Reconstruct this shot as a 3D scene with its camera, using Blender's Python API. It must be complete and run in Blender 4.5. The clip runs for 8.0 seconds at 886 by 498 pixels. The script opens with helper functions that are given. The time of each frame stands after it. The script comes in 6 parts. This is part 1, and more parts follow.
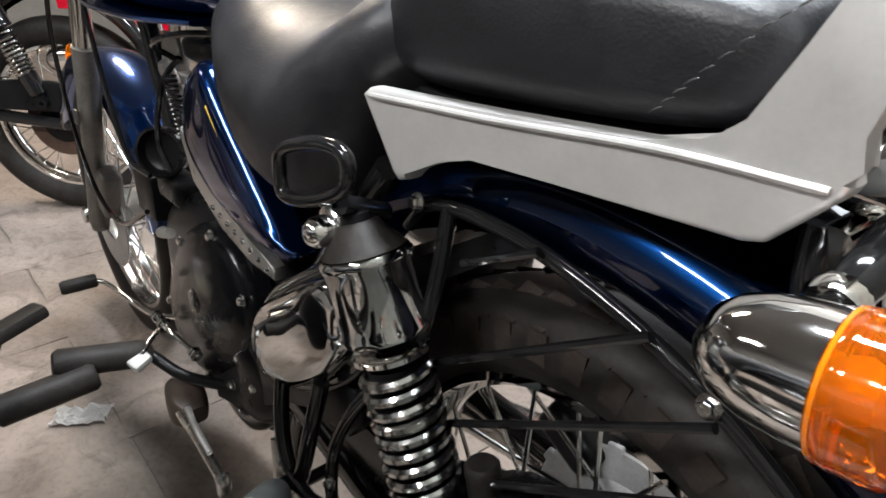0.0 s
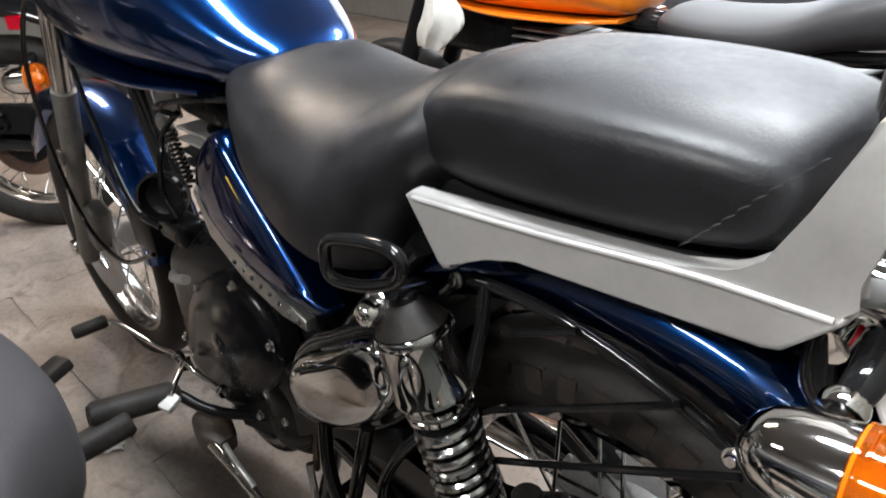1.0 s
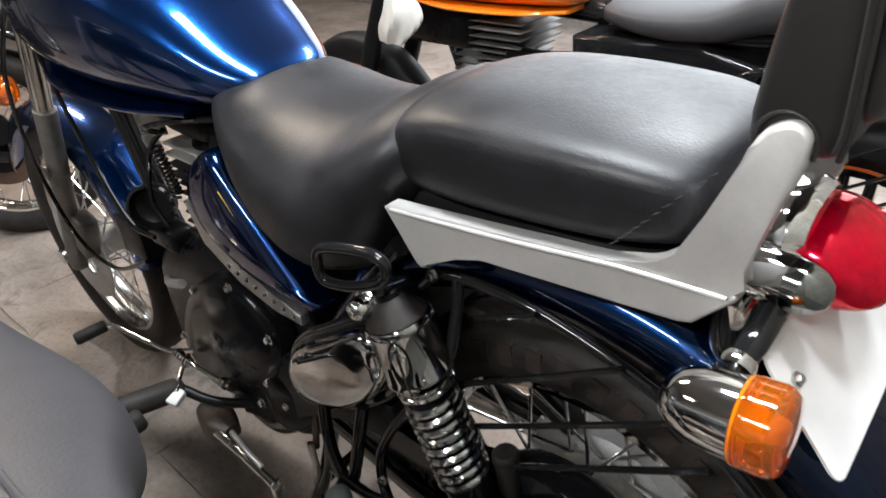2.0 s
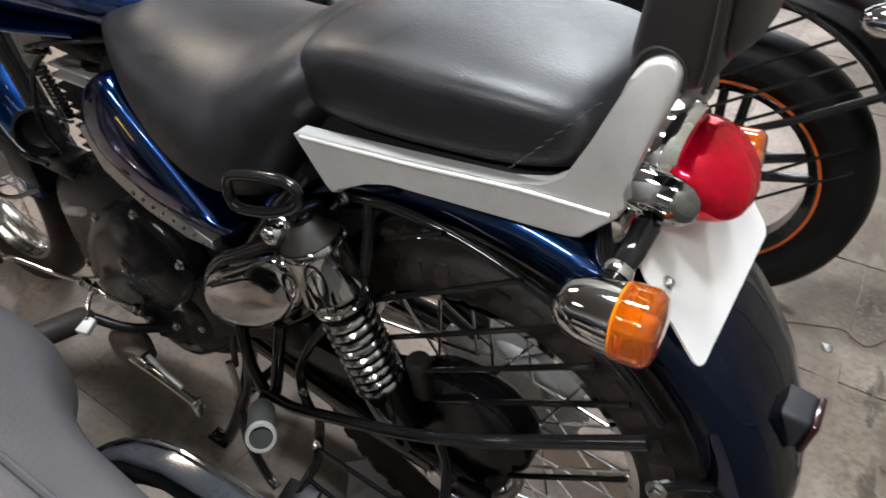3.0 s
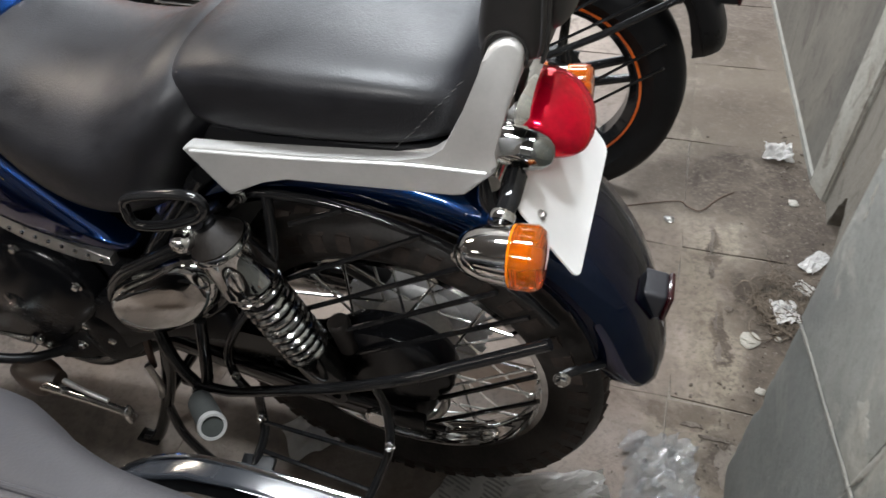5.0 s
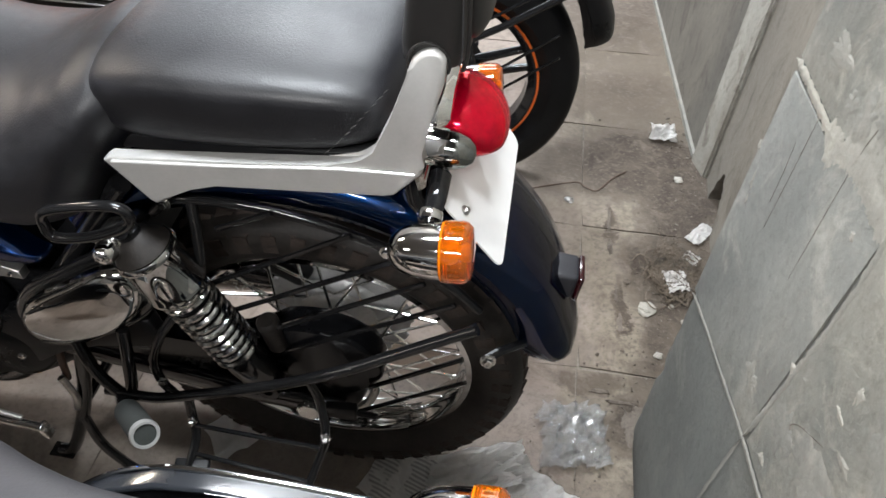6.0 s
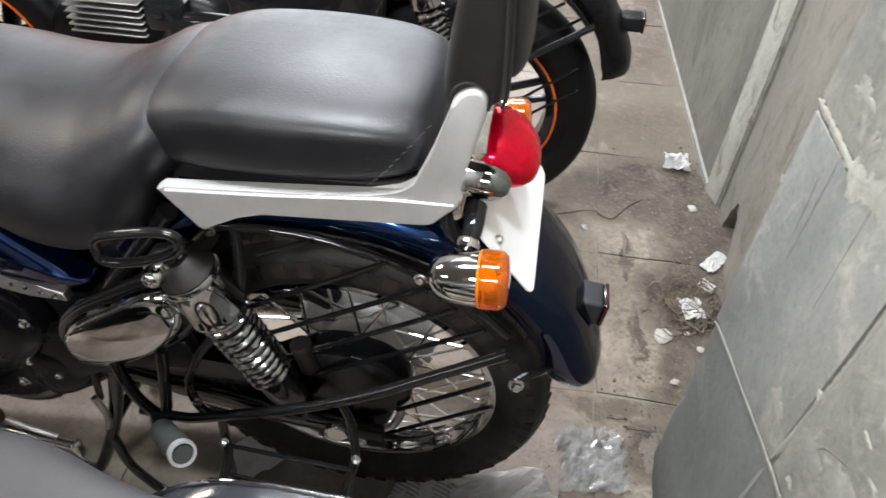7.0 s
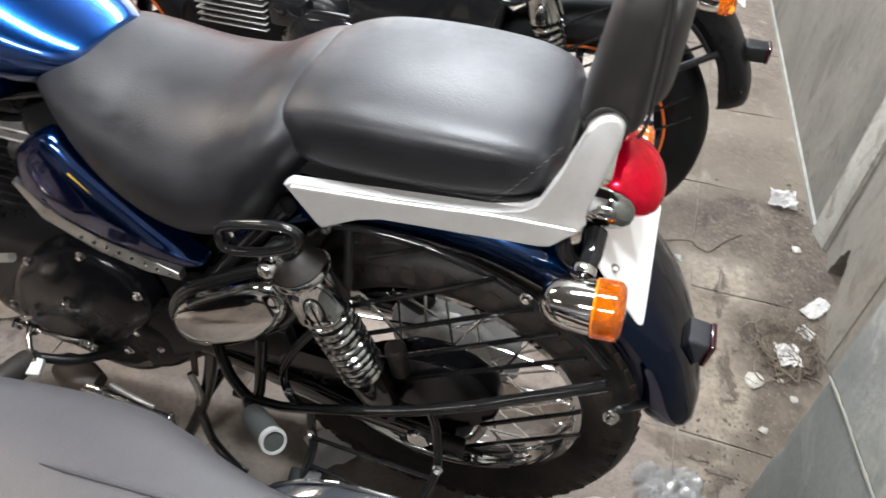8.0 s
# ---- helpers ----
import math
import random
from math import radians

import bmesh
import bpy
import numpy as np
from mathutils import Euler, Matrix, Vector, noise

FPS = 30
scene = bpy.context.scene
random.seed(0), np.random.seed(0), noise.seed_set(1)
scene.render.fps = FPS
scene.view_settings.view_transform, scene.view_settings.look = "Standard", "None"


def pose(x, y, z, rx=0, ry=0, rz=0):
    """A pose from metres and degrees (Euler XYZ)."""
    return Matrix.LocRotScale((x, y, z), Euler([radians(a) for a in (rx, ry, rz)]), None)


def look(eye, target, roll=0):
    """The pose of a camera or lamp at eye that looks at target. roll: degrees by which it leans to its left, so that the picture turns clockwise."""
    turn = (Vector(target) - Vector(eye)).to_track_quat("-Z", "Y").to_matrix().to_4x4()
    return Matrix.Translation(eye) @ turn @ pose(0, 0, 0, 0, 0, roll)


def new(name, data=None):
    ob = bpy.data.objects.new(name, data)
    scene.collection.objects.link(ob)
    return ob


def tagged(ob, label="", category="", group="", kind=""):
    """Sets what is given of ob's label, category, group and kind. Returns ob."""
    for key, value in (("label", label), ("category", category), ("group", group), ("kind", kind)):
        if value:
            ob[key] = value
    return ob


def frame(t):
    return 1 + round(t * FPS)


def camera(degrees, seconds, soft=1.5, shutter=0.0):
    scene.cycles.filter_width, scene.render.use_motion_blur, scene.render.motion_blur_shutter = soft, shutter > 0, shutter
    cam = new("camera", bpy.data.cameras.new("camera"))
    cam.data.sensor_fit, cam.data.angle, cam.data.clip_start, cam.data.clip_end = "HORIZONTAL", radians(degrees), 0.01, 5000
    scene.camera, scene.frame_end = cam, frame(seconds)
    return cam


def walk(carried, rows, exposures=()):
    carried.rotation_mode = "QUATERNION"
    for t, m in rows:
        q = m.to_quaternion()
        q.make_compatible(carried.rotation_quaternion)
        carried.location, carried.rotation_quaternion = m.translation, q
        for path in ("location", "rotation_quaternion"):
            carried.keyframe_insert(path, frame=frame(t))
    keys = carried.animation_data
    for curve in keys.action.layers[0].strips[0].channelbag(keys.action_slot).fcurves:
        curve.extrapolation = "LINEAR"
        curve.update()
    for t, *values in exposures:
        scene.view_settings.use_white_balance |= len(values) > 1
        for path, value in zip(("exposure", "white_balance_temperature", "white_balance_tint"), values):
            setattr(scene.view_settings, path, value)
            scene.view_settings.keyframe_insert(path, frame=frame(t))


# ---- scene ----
# camera and its walk
cam = camera(66.0, 8.0, soft=1.5, shutter=0.5)
# seconds, eye, point looked at, lean
ROWS = [
    (0, (0.29, -0.421, 0.934), (-1.089, 0.751, 0.081), 1.2),
    (0.5, (0.271, -0.457, 0.975), (-1.061, 0.707, 0.042), 1.1),
    (1, (0.258, -0.481, 1.054), (-0.997, 0.742, 0.09), -2.1),
    (2.5, (0.326, -0.548, 1.137), (-0.772, 0.691, 0.014), -4.7),
    (3, (0.324, -0.552, 1.155), (-0.554, 0.73, -0.103), -1.4),
    (3.5, (0.326, -0.559, 1.171), (-0.467, 0.724, -0.141), -2.8),
    (4, (0.319, -0.576, 1.196), (-0.351, 0.685, -0.205), -4.8),
    (5.5, (0.306, -0.616, 1.265), (-0.032, 0.729, -0.176), -1.5),
    (6, (0.288, -0.627, 1.283), (0.107, 0.719, -0.185), 1.7),
    (6.5, (0.278, -0.641, 1.296), (0.134, 0.715, -0.167), 1.8),
    (7, (0.259, -0.651, 1.308), (0.051, 0.743, -0.112), 1.6),
    (7.5, (0.238, -0.649, 1.299), (-0.079, 0.725, -0.119), 0.4),
    (8, (0.21, -0.651, 1.312), (-0.202, 0.706, -0.099), 1.7),
]
walk(cam, [(t, look(eye, aim, lean)) for t, eye, aim, lean in ROWS],
     [(0, 0.26), (0.5, 0.0), (1, -0.02), (2.5, 0.0), (3, -0.18), (4, -0.24), (5.5, -0.2), (6.5, 0.08), (7, 0.15), (8, 0.37)])

# world and large lights: daylight from the open shop front, panel lamps under the ceiling
world = bpy.data.worlds.new("world")
scene.world = world
world.use_nodes = True
wn = world.node_tree
sky = wn.nodes.new("ShaderNodeTexSky")
sky.sky_type = 'NISHITA'
sky.sun_disc = False
sky.sun_elevation = radians(45)
sky.sun_rotation = radians(200)
wn.links.new(sky.outputs[0], wn.nodes["Background"].inputs[0])
wn.nodes["Background"].inputs[1].default_value = 0.1


def lamp(name, at, aim, sx, sy, watts, colour):
    d = bpy.data.lights.new(name, 'AREA')
    d.shape, d.size, d.size_y, d.energy, d.color = 'RECTANGLE', sx, sy, watts, colour
    ob = new(name, d)
    ob.matrix_world = look(at, aim)
    return ob


TUBES = [(-0.1, 0.02, 2.75), (-0.3, 2.0, 2.75), (-3.0, 0.6, 2.75), (0.0, -2.2, 2.75), (-2.9, -2.2, 2.75)]
WATTS = (100, 130, 75, 110, 16)
TINTS = ((0.885, 0.945, 1.0), (0.885, 0.945, 1.0), (1.0, 0.85, 0.69), (0.97, 0.97, 0.97), (1.0, 0.92, 0.84))
for (tx, ty, tz), watts, tint in zip(TUBES, WATTS, TINTS):
    lamp("ceiling_lamp", (tx, ty, tz - 0.09), (tx, ty, 0), 1.2, 0.24, watts, tint)
lamp("shop_front_daylight", (-1.3, 3.3, 1.45), (-0.6, 0.0, 0.9), 3.2, 2.1, 85, (0.92, 0.96, 1.0))


# ---- materials ----
def mat(name, colour, rough=0.5, metal=0.0, coat=0.0, vary=0.0, scale=8.0, bump=0.0, bump_scale=200.0, rough_vary=0.0,
        spec=0.5, dust=0.0, transmission=0.0, second=None, sheen=0.0, edge=None):
    """Principled surface with noise in colour and roughness at two scales, fine bump, and a film of dust."""
    m = bpy.data.materials.new(name)
    m.use_nodes = True
    n, l = m.node_tree.nodes, m.node_tree.links
    b = n["Principled BSDF"]
    b.inputs["Base Color"].default_value = (*colour, 1)
    b.inputs["Roughness"].default_value = rough
    b.inputs["Metallic"].default_value = metal
    b.inputs["Coat Weight"].default_value = coat
    b.inputs["Coat Roughness"].default_value = 0.035
    b.inputs["Specular IOR Level"].default_value = spec
    b.inputs["Transmission Weight"].default_value = transmission
    b.inputs["Sheen Weight"].default_value = sheen
    if edge:
        b.inputs["Specular Tint"].default_value = (*edge, 1)
    co = n.new("ShaderNodeTexCoord")
    if vary or rough_vary or dust or second:
        big = n.new("ShaderNodeTexNoise")
        big.inputs["Scale"].default_value = scale
        big.inputs["Detail"].default_value = 6
        big.inputs["Roughness"].default_value = 0.62
        l.new(co.outputs["Object"], big.inputs["Vector"])
        small = n.new("ShaderNodeTexNoise")
        small.inputs["Scale"].default_value = scale * 9
        small.inputs["Detail"].default_value = 4
        l.new(co.outputs["Object"], small.inputs["Vector"])
        mix = n.new("ShaderNodeMath")
        mix.operation = 'MULTIPLY_ADD'
        l.new(big.outputs[0], mix.inputs[0])
        mix.inputs[1].default_value = 0.7
        half = n.new("ShaderNodeMath")
        half.operation = 'MULTIPLY'
        l.new(small.outputs[0], half.inputs[0])
        half.inputs[1].default_value = 0.3
        l.new(half.outputs[0], mix.inputs[2])
        ramp = n.new("ShaderNodeMapRange")
        ramp.inputs[1].default_value, ramp.inputs[2].default_value = 0.35, 0.65
        l.new(mix.outputs[0], ramp.inputs[0])
        cm = n.new("ShaderNodeMix")
        cm.data_type = 'RGBA'
        dark = second if second else tuple(c * (1 - vary) for c in colour)
        light = colour if second else tuple(min(1, c * (1 + vary * 0.6)) for c in colour)
        cm.inputs[6].default_value = (*dark, 1)
        cm.inputs[7].default_value = (*light, 1)
        l.new(ramp.outputs[0], cm.inputs[0])
        out = cm.outputs[2]
        if dust:
            dm = n.new("ShaderNodeMath")
            dm.operation = 'MULTIPLY'
            dm.use_clamp = True
            l.new(ramp.outputs[0], dm.inputs[0])
            dm.inputs[1].default_value = dust
            dx = n.new("ShaderNodeMix")
            dx.data_type = 'RGBA'
            l.new(dm.outputs[0], dx.inputs[0])
            l.new(out, dx.inputs[6])
            dx.inputs[7].default_value = (0.32, 0.27, 0.21, 1)
            out = dx.outputs[2]
        l.new(out, b.inputs["Base Color"])
        if rough_vary:
            rr = n.new("ShaderNodeMapRange")
            rr.inputs[3].default_value, rr.inputs[4].default_value = max(0.02, rough - rough_vary), min(1, rough + rough_vary)
            l.new(mix.outputs[0], rr.inputs[0])
            rr.inputs[1].default_value, rr.inputs[2].default_value = 0.35, 0.65
            l.new(rr.outputs[0], b.inputs["Roughness"])
    if bump:
        bn = n.new("ShaderNodeTexNoise")
        bn.inputs["Scale"].default_value = bump_scale
        bn.inputs["Detail"].default_value = 3
        l.new(co.outputs["Object"], bn.inputs["Vector"])
        bp = n.new("ShaderNodeBump")
        bp.inputs["Strength"].default_value = bump
        bp.inputs["Distance"].default_value = 0.002
        l.new(bn.outputs[0], bp.inputs["Height"])
        l.new(bp.outputs[0], b.inputs["Normal"])
    return m


LEATHER = mat("black_leather", (0.0095, 0.0095, 0.0115), 0.45, vary=0.3, scale=14, bump=0.16, bump_scale=420, rough_vary=0.09, spec=0.4)
LEATHER_DARK = mat("black_leather_piped", (0.02, 0.0188, 0.0185), 0.42, vary=0.2, scale=14, bump=0.08, bump_scale=600, spec=0.4)
LEATHER_GREY = mat("grey_leather", (0.033, 0.0312, 0.0335), 0.48, vary=0.15, scale=10, bump=0.12, bump_scale=420, spec=0.4)
SILVER = mat("silver_paint", (0.46, 0.452, 0.44), 0.4, metal=0.42, vary=0.08, scale=30, rough_vary=0.06, bump=0.03, bump_scale=900)
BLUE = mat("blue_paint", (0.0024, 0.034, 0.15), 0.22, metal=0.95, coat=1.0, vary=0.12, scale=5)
# the tank's blue, darkened in colour and edge for the mudguard's dark reflections
BLUE_SHADED = mat("blue_paint_shaded", (0.001, 0.0125, 0.051), 0.25, metal=0.95, coat=0.8, vary=0.12, scale=6, spec=0.2, edge=(0.06, 0.16, 0.3))
CHROME = mat("chrome", (0.78, 0.77, 0.75), 0.07, metal=1.0, rough_vary=0.04, scale=20)
CHROME_DARK = mat("smoked_chrome", (0.42, 0.42, 0.41), 0.17, metal=1.0, vary=0.15, rough_vary=0.04, scale=40)
CHROME_DULL = mat("dull_chrome", (0.6, 0.59, 0.57), 0.22, metal=1.0, vary=0.15, rough_vary=0.08, scale=25)
STEEL = mat("zinc_steel", (0.42, 0.41, 0.39), 0.35, metal=0.9, vary=0.3, rough_vary=0.1, scale=30)
ALLOY = mat("cast_alloy", (0.42, 0.41, 0.39), 0.48, metal=0.75, vary=0.25, rough_vary=0.1, scale=18, bump=0.1, bump_scale=500)
BLACK = mat("black_enamel", (0.0085, 0.0085, 0.009), 0.1, coat=0.25, vary=0.3, scale=12, rough_vary=0.04, spec=0.3)
BLACK_SATIN = mat("black_satin_metal", (0.006, 0.006, 0.0066), 0.3, vary=0.15, scale=8, rough_vary=0.05, bump=0.04, bump_scale=600, spec=0.14)
PLASTIC = mat("black_plastic", (0.009, 0.009, 0.01), 0.42, vary=0.2, scale=16, bump=0.15, bump_scale=700, spec=0.2)
GREY_PLASTIC = mat("grey_plastic", (0.05, 0.05, 0.055), 0.4, vary=0.15, scale=20, bump=0.1, bump_scale=500)
RUBBER = mat("rubber", (0.0125, 0.0108, 0.0102), 0.55, vary=0.4, scale=16, bump=0.2, bump_scale=300, dust=0.03, spec=0.2)
RUBBER_CLEAN = mat("clean_tyre_rubber", (0.0065, 0.0065, 0.007), 0.5, vary=0.3, scale=16, bump=0.2, bump_scale=300, spec=0.14)
RUBBER_GREY = mat("dusty_rubber", (0.026, 0.028, 0.026), 0.75, vary=0.25, scale=30, bump=0.2, bump_scale=400)
RED_LENS = mat("red_lens", (0.86, 0.0008, 0.032), 0.1, metal=0.6, coat=0.6, scale=16, spec=0.0, bump=0.5, bump_scale=30, second=(0.42, 0.0004, 0.015), edge=(0.9, 0.01, 0.04))
RED_LENS.node_tree.links.new(RED_LENS.node_tree.nodes["Bump"].outputs[0], RED_LENS.node_tree.nodes["Principled BSDF"].inputs["Coat Normal"])
RED_DARK = mat("red_reflector", (0.018, 0.001, 0.002), 0.2, coat=0.4)
AMBER = mat("amber_lens", (0.95, 0.24, 0.003), 0.06, coat=0.8, scale=36, spec=0.5, bump=0.03, bump_scale=90, transmission=0.8, second=(0.9, 0.16, 0.002))
ORANGE = mat("orange_paint", (0.75, 0.19, 0.008), 0.28, coat=0.8, vary=0.06, scale=5)
WHITE = mat("white_plate", (0.82, 0.81, 0.8), 0.35, vary=0.03, scale=9)
PAPER = mat("paper", (0.66, 0.64, 0.62), 0.85, vary=0.08, scale=25, bump=0.2, bump_scale=60)
GREY_GLOSS = mat("dark_grey_enamel", (0.02, 0.022, 0.026), 0.16, coat=0.4, vary=0.1, scale=10)
ORANGE_DEEP = mat("deep_orange_paint", (0.62, 0.11, 0.008), 0.3, coat=0.5)
# the tank's blue again, part darkened for dark reflections on the side panel
BLUE_HALF_SHADED = mat("blue_paint_half_shaded", (0.0017, 0.02, 0.09), 0.2, metal=0.95, coat=0.9, vary=0.12, scale=5, edge=(0.08, 0.2, 0.4))
CHROME_BOX = mat("polished_cover_chrome", (0.46, 0.46, 0.455), 0.05, metal=1.0, rough_vary=0.03, scale=20)
LUG = mat("dark_brown_lug", (0.03, 0.019, 0.013), 0.55, vary=0.4, scale=30)
AMBER_PALE = mat("pale_amber_lens", (0.85, 0.22, 0.005), 0.1, coat=1.0, transmission=0.3)
SLIDER = mat("dull_fork_alloy", (0.2, 0.195, 0.185), 0.5, metal=0.6, vary=0.3, rough_vary=0.1, scale=18, bump=0.1, bump_scale=500)
TREAD = mat("dusty_tread_rubber", (0.033, 0.026, 0.0225), 0.7, vary=0.45, scale=30, bump=0.3, bump_scale=300, spec=0.1)
CASE = mat("black_case_enamel", (0.004, 0.0042, 0.005), 0.24, coat=0.08, vary=0.2, scale=10, rough_vary=0.05, spec=0.12)
SPOKE = mat("bright_spoke_steel", (0.8, 0.79, 0.77), 0.16, metal=1.0, vary=0.1, scale=30)
PALE = mat("pale_grey_metal", (0.42, 0.42, 0.4), 0.4, vary=0.2, scale=40)
# near-black colour that stands in for the shade inside the wall hole
HOLE_SHADE = mat("hole_shade", (0.012, 0.01, 0.008), 0.9, vary=0.4, scale=20, bump=0.4, bump_scale=40)
CLOTH = mat("white_cloth", (0.6, 0.58, 0.54), 0.9, vary=0.12, scale=20)
PLASTER = mat("dingy_plaster", (0.2, 0.192, 0.18), 0.85, vary=0.2, scale=3, bump=0.3, bump_scale=40)
CEILING = mat("ceiling_paint", (0.16, 0.155, 0.15), 0.9, vary=0.1, scale=1.5)
RUST = mat("brown_rust", (0.06, 0.032, 0.02), 0.6, vary=0.35, scale=20)
YELLOW = mat("yellow_sticker", (0.7, 0.42, 0.02), 0.5)
GLOW = bpy.data.materials.new("tube_glass")
GLOW.use_nodes = True
GLOW.node_tree.nodes["Principled BSDF"].inputs["Emission Color"].default_value = (1, 0.97, 0.92, 1)
GLOW.node_tree.nodes["Principled BSDF"].inputs["Emission Strength"].default_value = 6


def rough_surface(name, c1, c2, c3, scale, bump, stain, per_piece=0.0, streak=False, mud=(), spots=()):
    """Weathered masonry: two colours in large patches, dark stains, grit and bump."""
    m = bpy.data.materials.new(name)
    m.use_nodes = True
    n, l = m.node_tree.nodes, m.node_tree.links
    b = n["Principled BSDF"]
    b.inputs["Roughness"].default_value = 0.86
    geo = n.new("ShaderNodeNewGeometry")
    mp = n.new("ShaderNodeMapping")
    l.new(geo.outputs["Position"], mp.inputs[0])
    if streak:
        mp.inputs["Scale"].default_value = (1, 1, 0.45)
        mp.inputs["Rotation"].default_value = (0.5, 0, 0)

    def noise_tex(sc, det=7, ro=0.6, dist=0.0):
        t = n.new("ShaderNodeTexNoise")
        t.inputs["Scale"].default_value, t.inputs["Detail"].default_value = sc, det
        t.inputs["Roughness"].default_value, t.inputs["Distortion"].default_value = ro, dist
        l.new(mp.outputs[0], t.inputs["Vector"])
        return t.outputs[0]

    def ramp(src, lo, hi):
        r = n.new("ShaderNodeMapRange")
        r.inputs[1].default_value, r.inputs[2].default_value = lo, hi
        l.new(src, r.inputs[0])
        return r.outputs[0]

    def mixc(fac, a, c):
        x = n.new("ShaderNodeMix")
        x.data_type = 'RGBA'
        l.new(fac, x.inputs[0])
        for k, v in ((6, a), (7, c)):
            if isinstance(v, tuple):
                x.inputs[k].default_value = (*v, 1)
            else:
                l.new(v, x.inputs[k])
        return x.outputs[2]

    col = mixc(ramp(noise_tex(scale, dist=0.4), 0.38, 0.62), c1, c2)
    col = mixc(ramp(noise_tex(scale * 2.7, 8, 0.72, 0.9), 0.52, 0.68), col, c3)
    grit = n.new("ShaderNodeMath")
    grit.operation = 'MULTIPLY'
    l.new(ramp(noise_tex(scale * 22, 5, 0.7), 0.5, 0.8), grit.inputs[0])
    grit.inputs[1].default_value = stain
    col = mixc(grit.outputs[0], col, tuple(v * 0.35 for v in c3))
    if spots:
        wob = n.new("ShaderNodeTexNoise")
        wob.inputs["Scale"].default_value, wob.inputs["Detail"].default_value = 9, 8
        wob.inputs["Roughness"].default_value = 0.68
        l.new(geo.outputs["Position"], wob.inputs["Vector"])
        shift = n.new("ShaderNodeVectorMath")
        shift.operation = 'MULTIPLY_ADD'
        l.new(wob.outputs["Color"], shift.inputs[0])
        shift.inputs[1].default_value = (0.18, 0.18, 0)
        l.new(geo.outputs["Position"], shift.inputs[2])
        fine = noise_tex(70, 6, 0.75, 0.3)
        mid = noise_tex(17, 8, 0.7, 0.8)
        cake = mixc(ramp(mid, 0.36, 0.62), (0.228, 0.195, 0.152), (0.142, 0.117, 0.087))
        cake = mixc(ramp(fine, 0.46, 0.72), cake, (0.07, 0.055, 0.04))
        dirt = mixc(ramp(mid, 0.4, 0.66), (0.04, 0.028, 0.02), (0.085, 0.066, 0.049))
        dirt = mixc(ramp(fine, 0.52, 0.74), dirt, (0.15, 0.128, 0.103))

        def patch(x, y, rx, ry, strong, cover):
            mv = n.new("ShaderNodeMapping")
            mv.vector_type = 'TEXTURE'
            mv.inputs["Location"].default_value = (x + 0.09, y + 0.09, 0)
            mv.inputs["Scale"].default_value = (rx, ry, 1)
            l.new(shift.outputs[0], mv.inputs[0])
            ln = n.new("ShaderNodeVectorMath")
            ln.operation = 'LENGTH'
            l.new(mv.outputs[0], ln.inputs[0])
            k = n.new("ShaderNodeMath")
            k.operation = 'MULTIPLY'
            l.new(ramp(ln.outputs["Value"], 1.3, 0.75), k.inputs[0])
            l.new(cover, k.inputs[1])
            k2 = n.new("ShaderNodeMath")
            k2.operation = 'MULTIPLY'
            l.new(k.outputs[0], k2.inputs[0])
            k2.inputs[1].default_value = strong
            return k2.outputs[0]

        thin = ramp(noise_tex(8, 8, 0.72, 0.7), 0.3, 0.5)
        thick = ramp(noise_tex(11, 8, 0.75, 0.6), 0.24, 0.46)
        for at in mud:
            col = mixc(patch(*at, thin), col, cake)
        # dirt, and under-bike shade painted in the same brown
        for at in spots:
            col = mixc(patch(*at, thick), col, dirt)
    if per_piece:
        oi = n.new("ShaderNodeObjectInfo")
        hs = n.new("ShaderNodeHueSaturation")
        r = n.new("ShaderNodeMapRange")
        r.inputs[3].default_value, r.inputs[4].default_value = 1 - per_piece, 1 + per_piece
        l.new(oi.outputs["Random"], r.inputs[0])
        l.new(r.outputs[0], hs.inputs["Value"])
        l.new(col, hs.inputs["Color"])
        col = hs.outputs[0]
    l.new(col, b.inputs["Base Color"])
    bp = n.new("ShaderNodeBump")
    bp.inputs["Strength"].default_value, bp.inputs["Distance"].default_value = bump, 0.006
    l.new(noise_tex(scale * 12, 8, 0.7), bp.inputs["Height"])
    l.new(bp.outputs[0], b.inputs["Normal"])
    return m


# dirt stains; those at x -0.2 and -0.75 paint in shade below the bikes
DIRT_AND_SHADE = [(0.66, 1.28, 0.25, 0.16, 0.6), (0.5, 0.93, 0.2, 0.12, 0.75), (0.68, 0.99, 0.24, 0.15, 1.0), (0.76, 0.8, 0.11, 0.18, 1.0), (0.71, 0.56, 0.12, 0.16, 1.0), (0.68, 0.35, 0.06, 0.1, 0.85), (0.62, 1.55, 0.2, 0.3, 0.55), (0.5, 2.15, 0.4, 0.5, 0.75), (0.555, 0.72, 0.012, 0.07, 0.95), (0.571, 0.43, 0.013, 0.09, 0.95),
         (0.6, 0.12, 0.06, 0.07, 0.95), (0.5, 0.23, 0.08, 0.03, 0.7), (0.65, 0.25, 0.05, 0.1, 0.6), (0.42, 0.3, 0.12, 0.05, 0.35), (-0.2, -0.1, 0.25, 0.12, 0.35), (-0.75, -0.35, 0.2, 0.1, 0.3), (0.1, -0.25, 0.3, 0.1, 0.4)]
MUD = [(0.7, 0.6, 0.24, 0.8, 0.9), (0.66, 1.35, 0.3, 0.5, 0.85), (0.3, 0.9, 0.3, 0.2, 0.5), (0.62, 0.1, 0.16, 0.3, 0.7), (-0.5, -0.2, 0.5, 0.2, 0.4)]
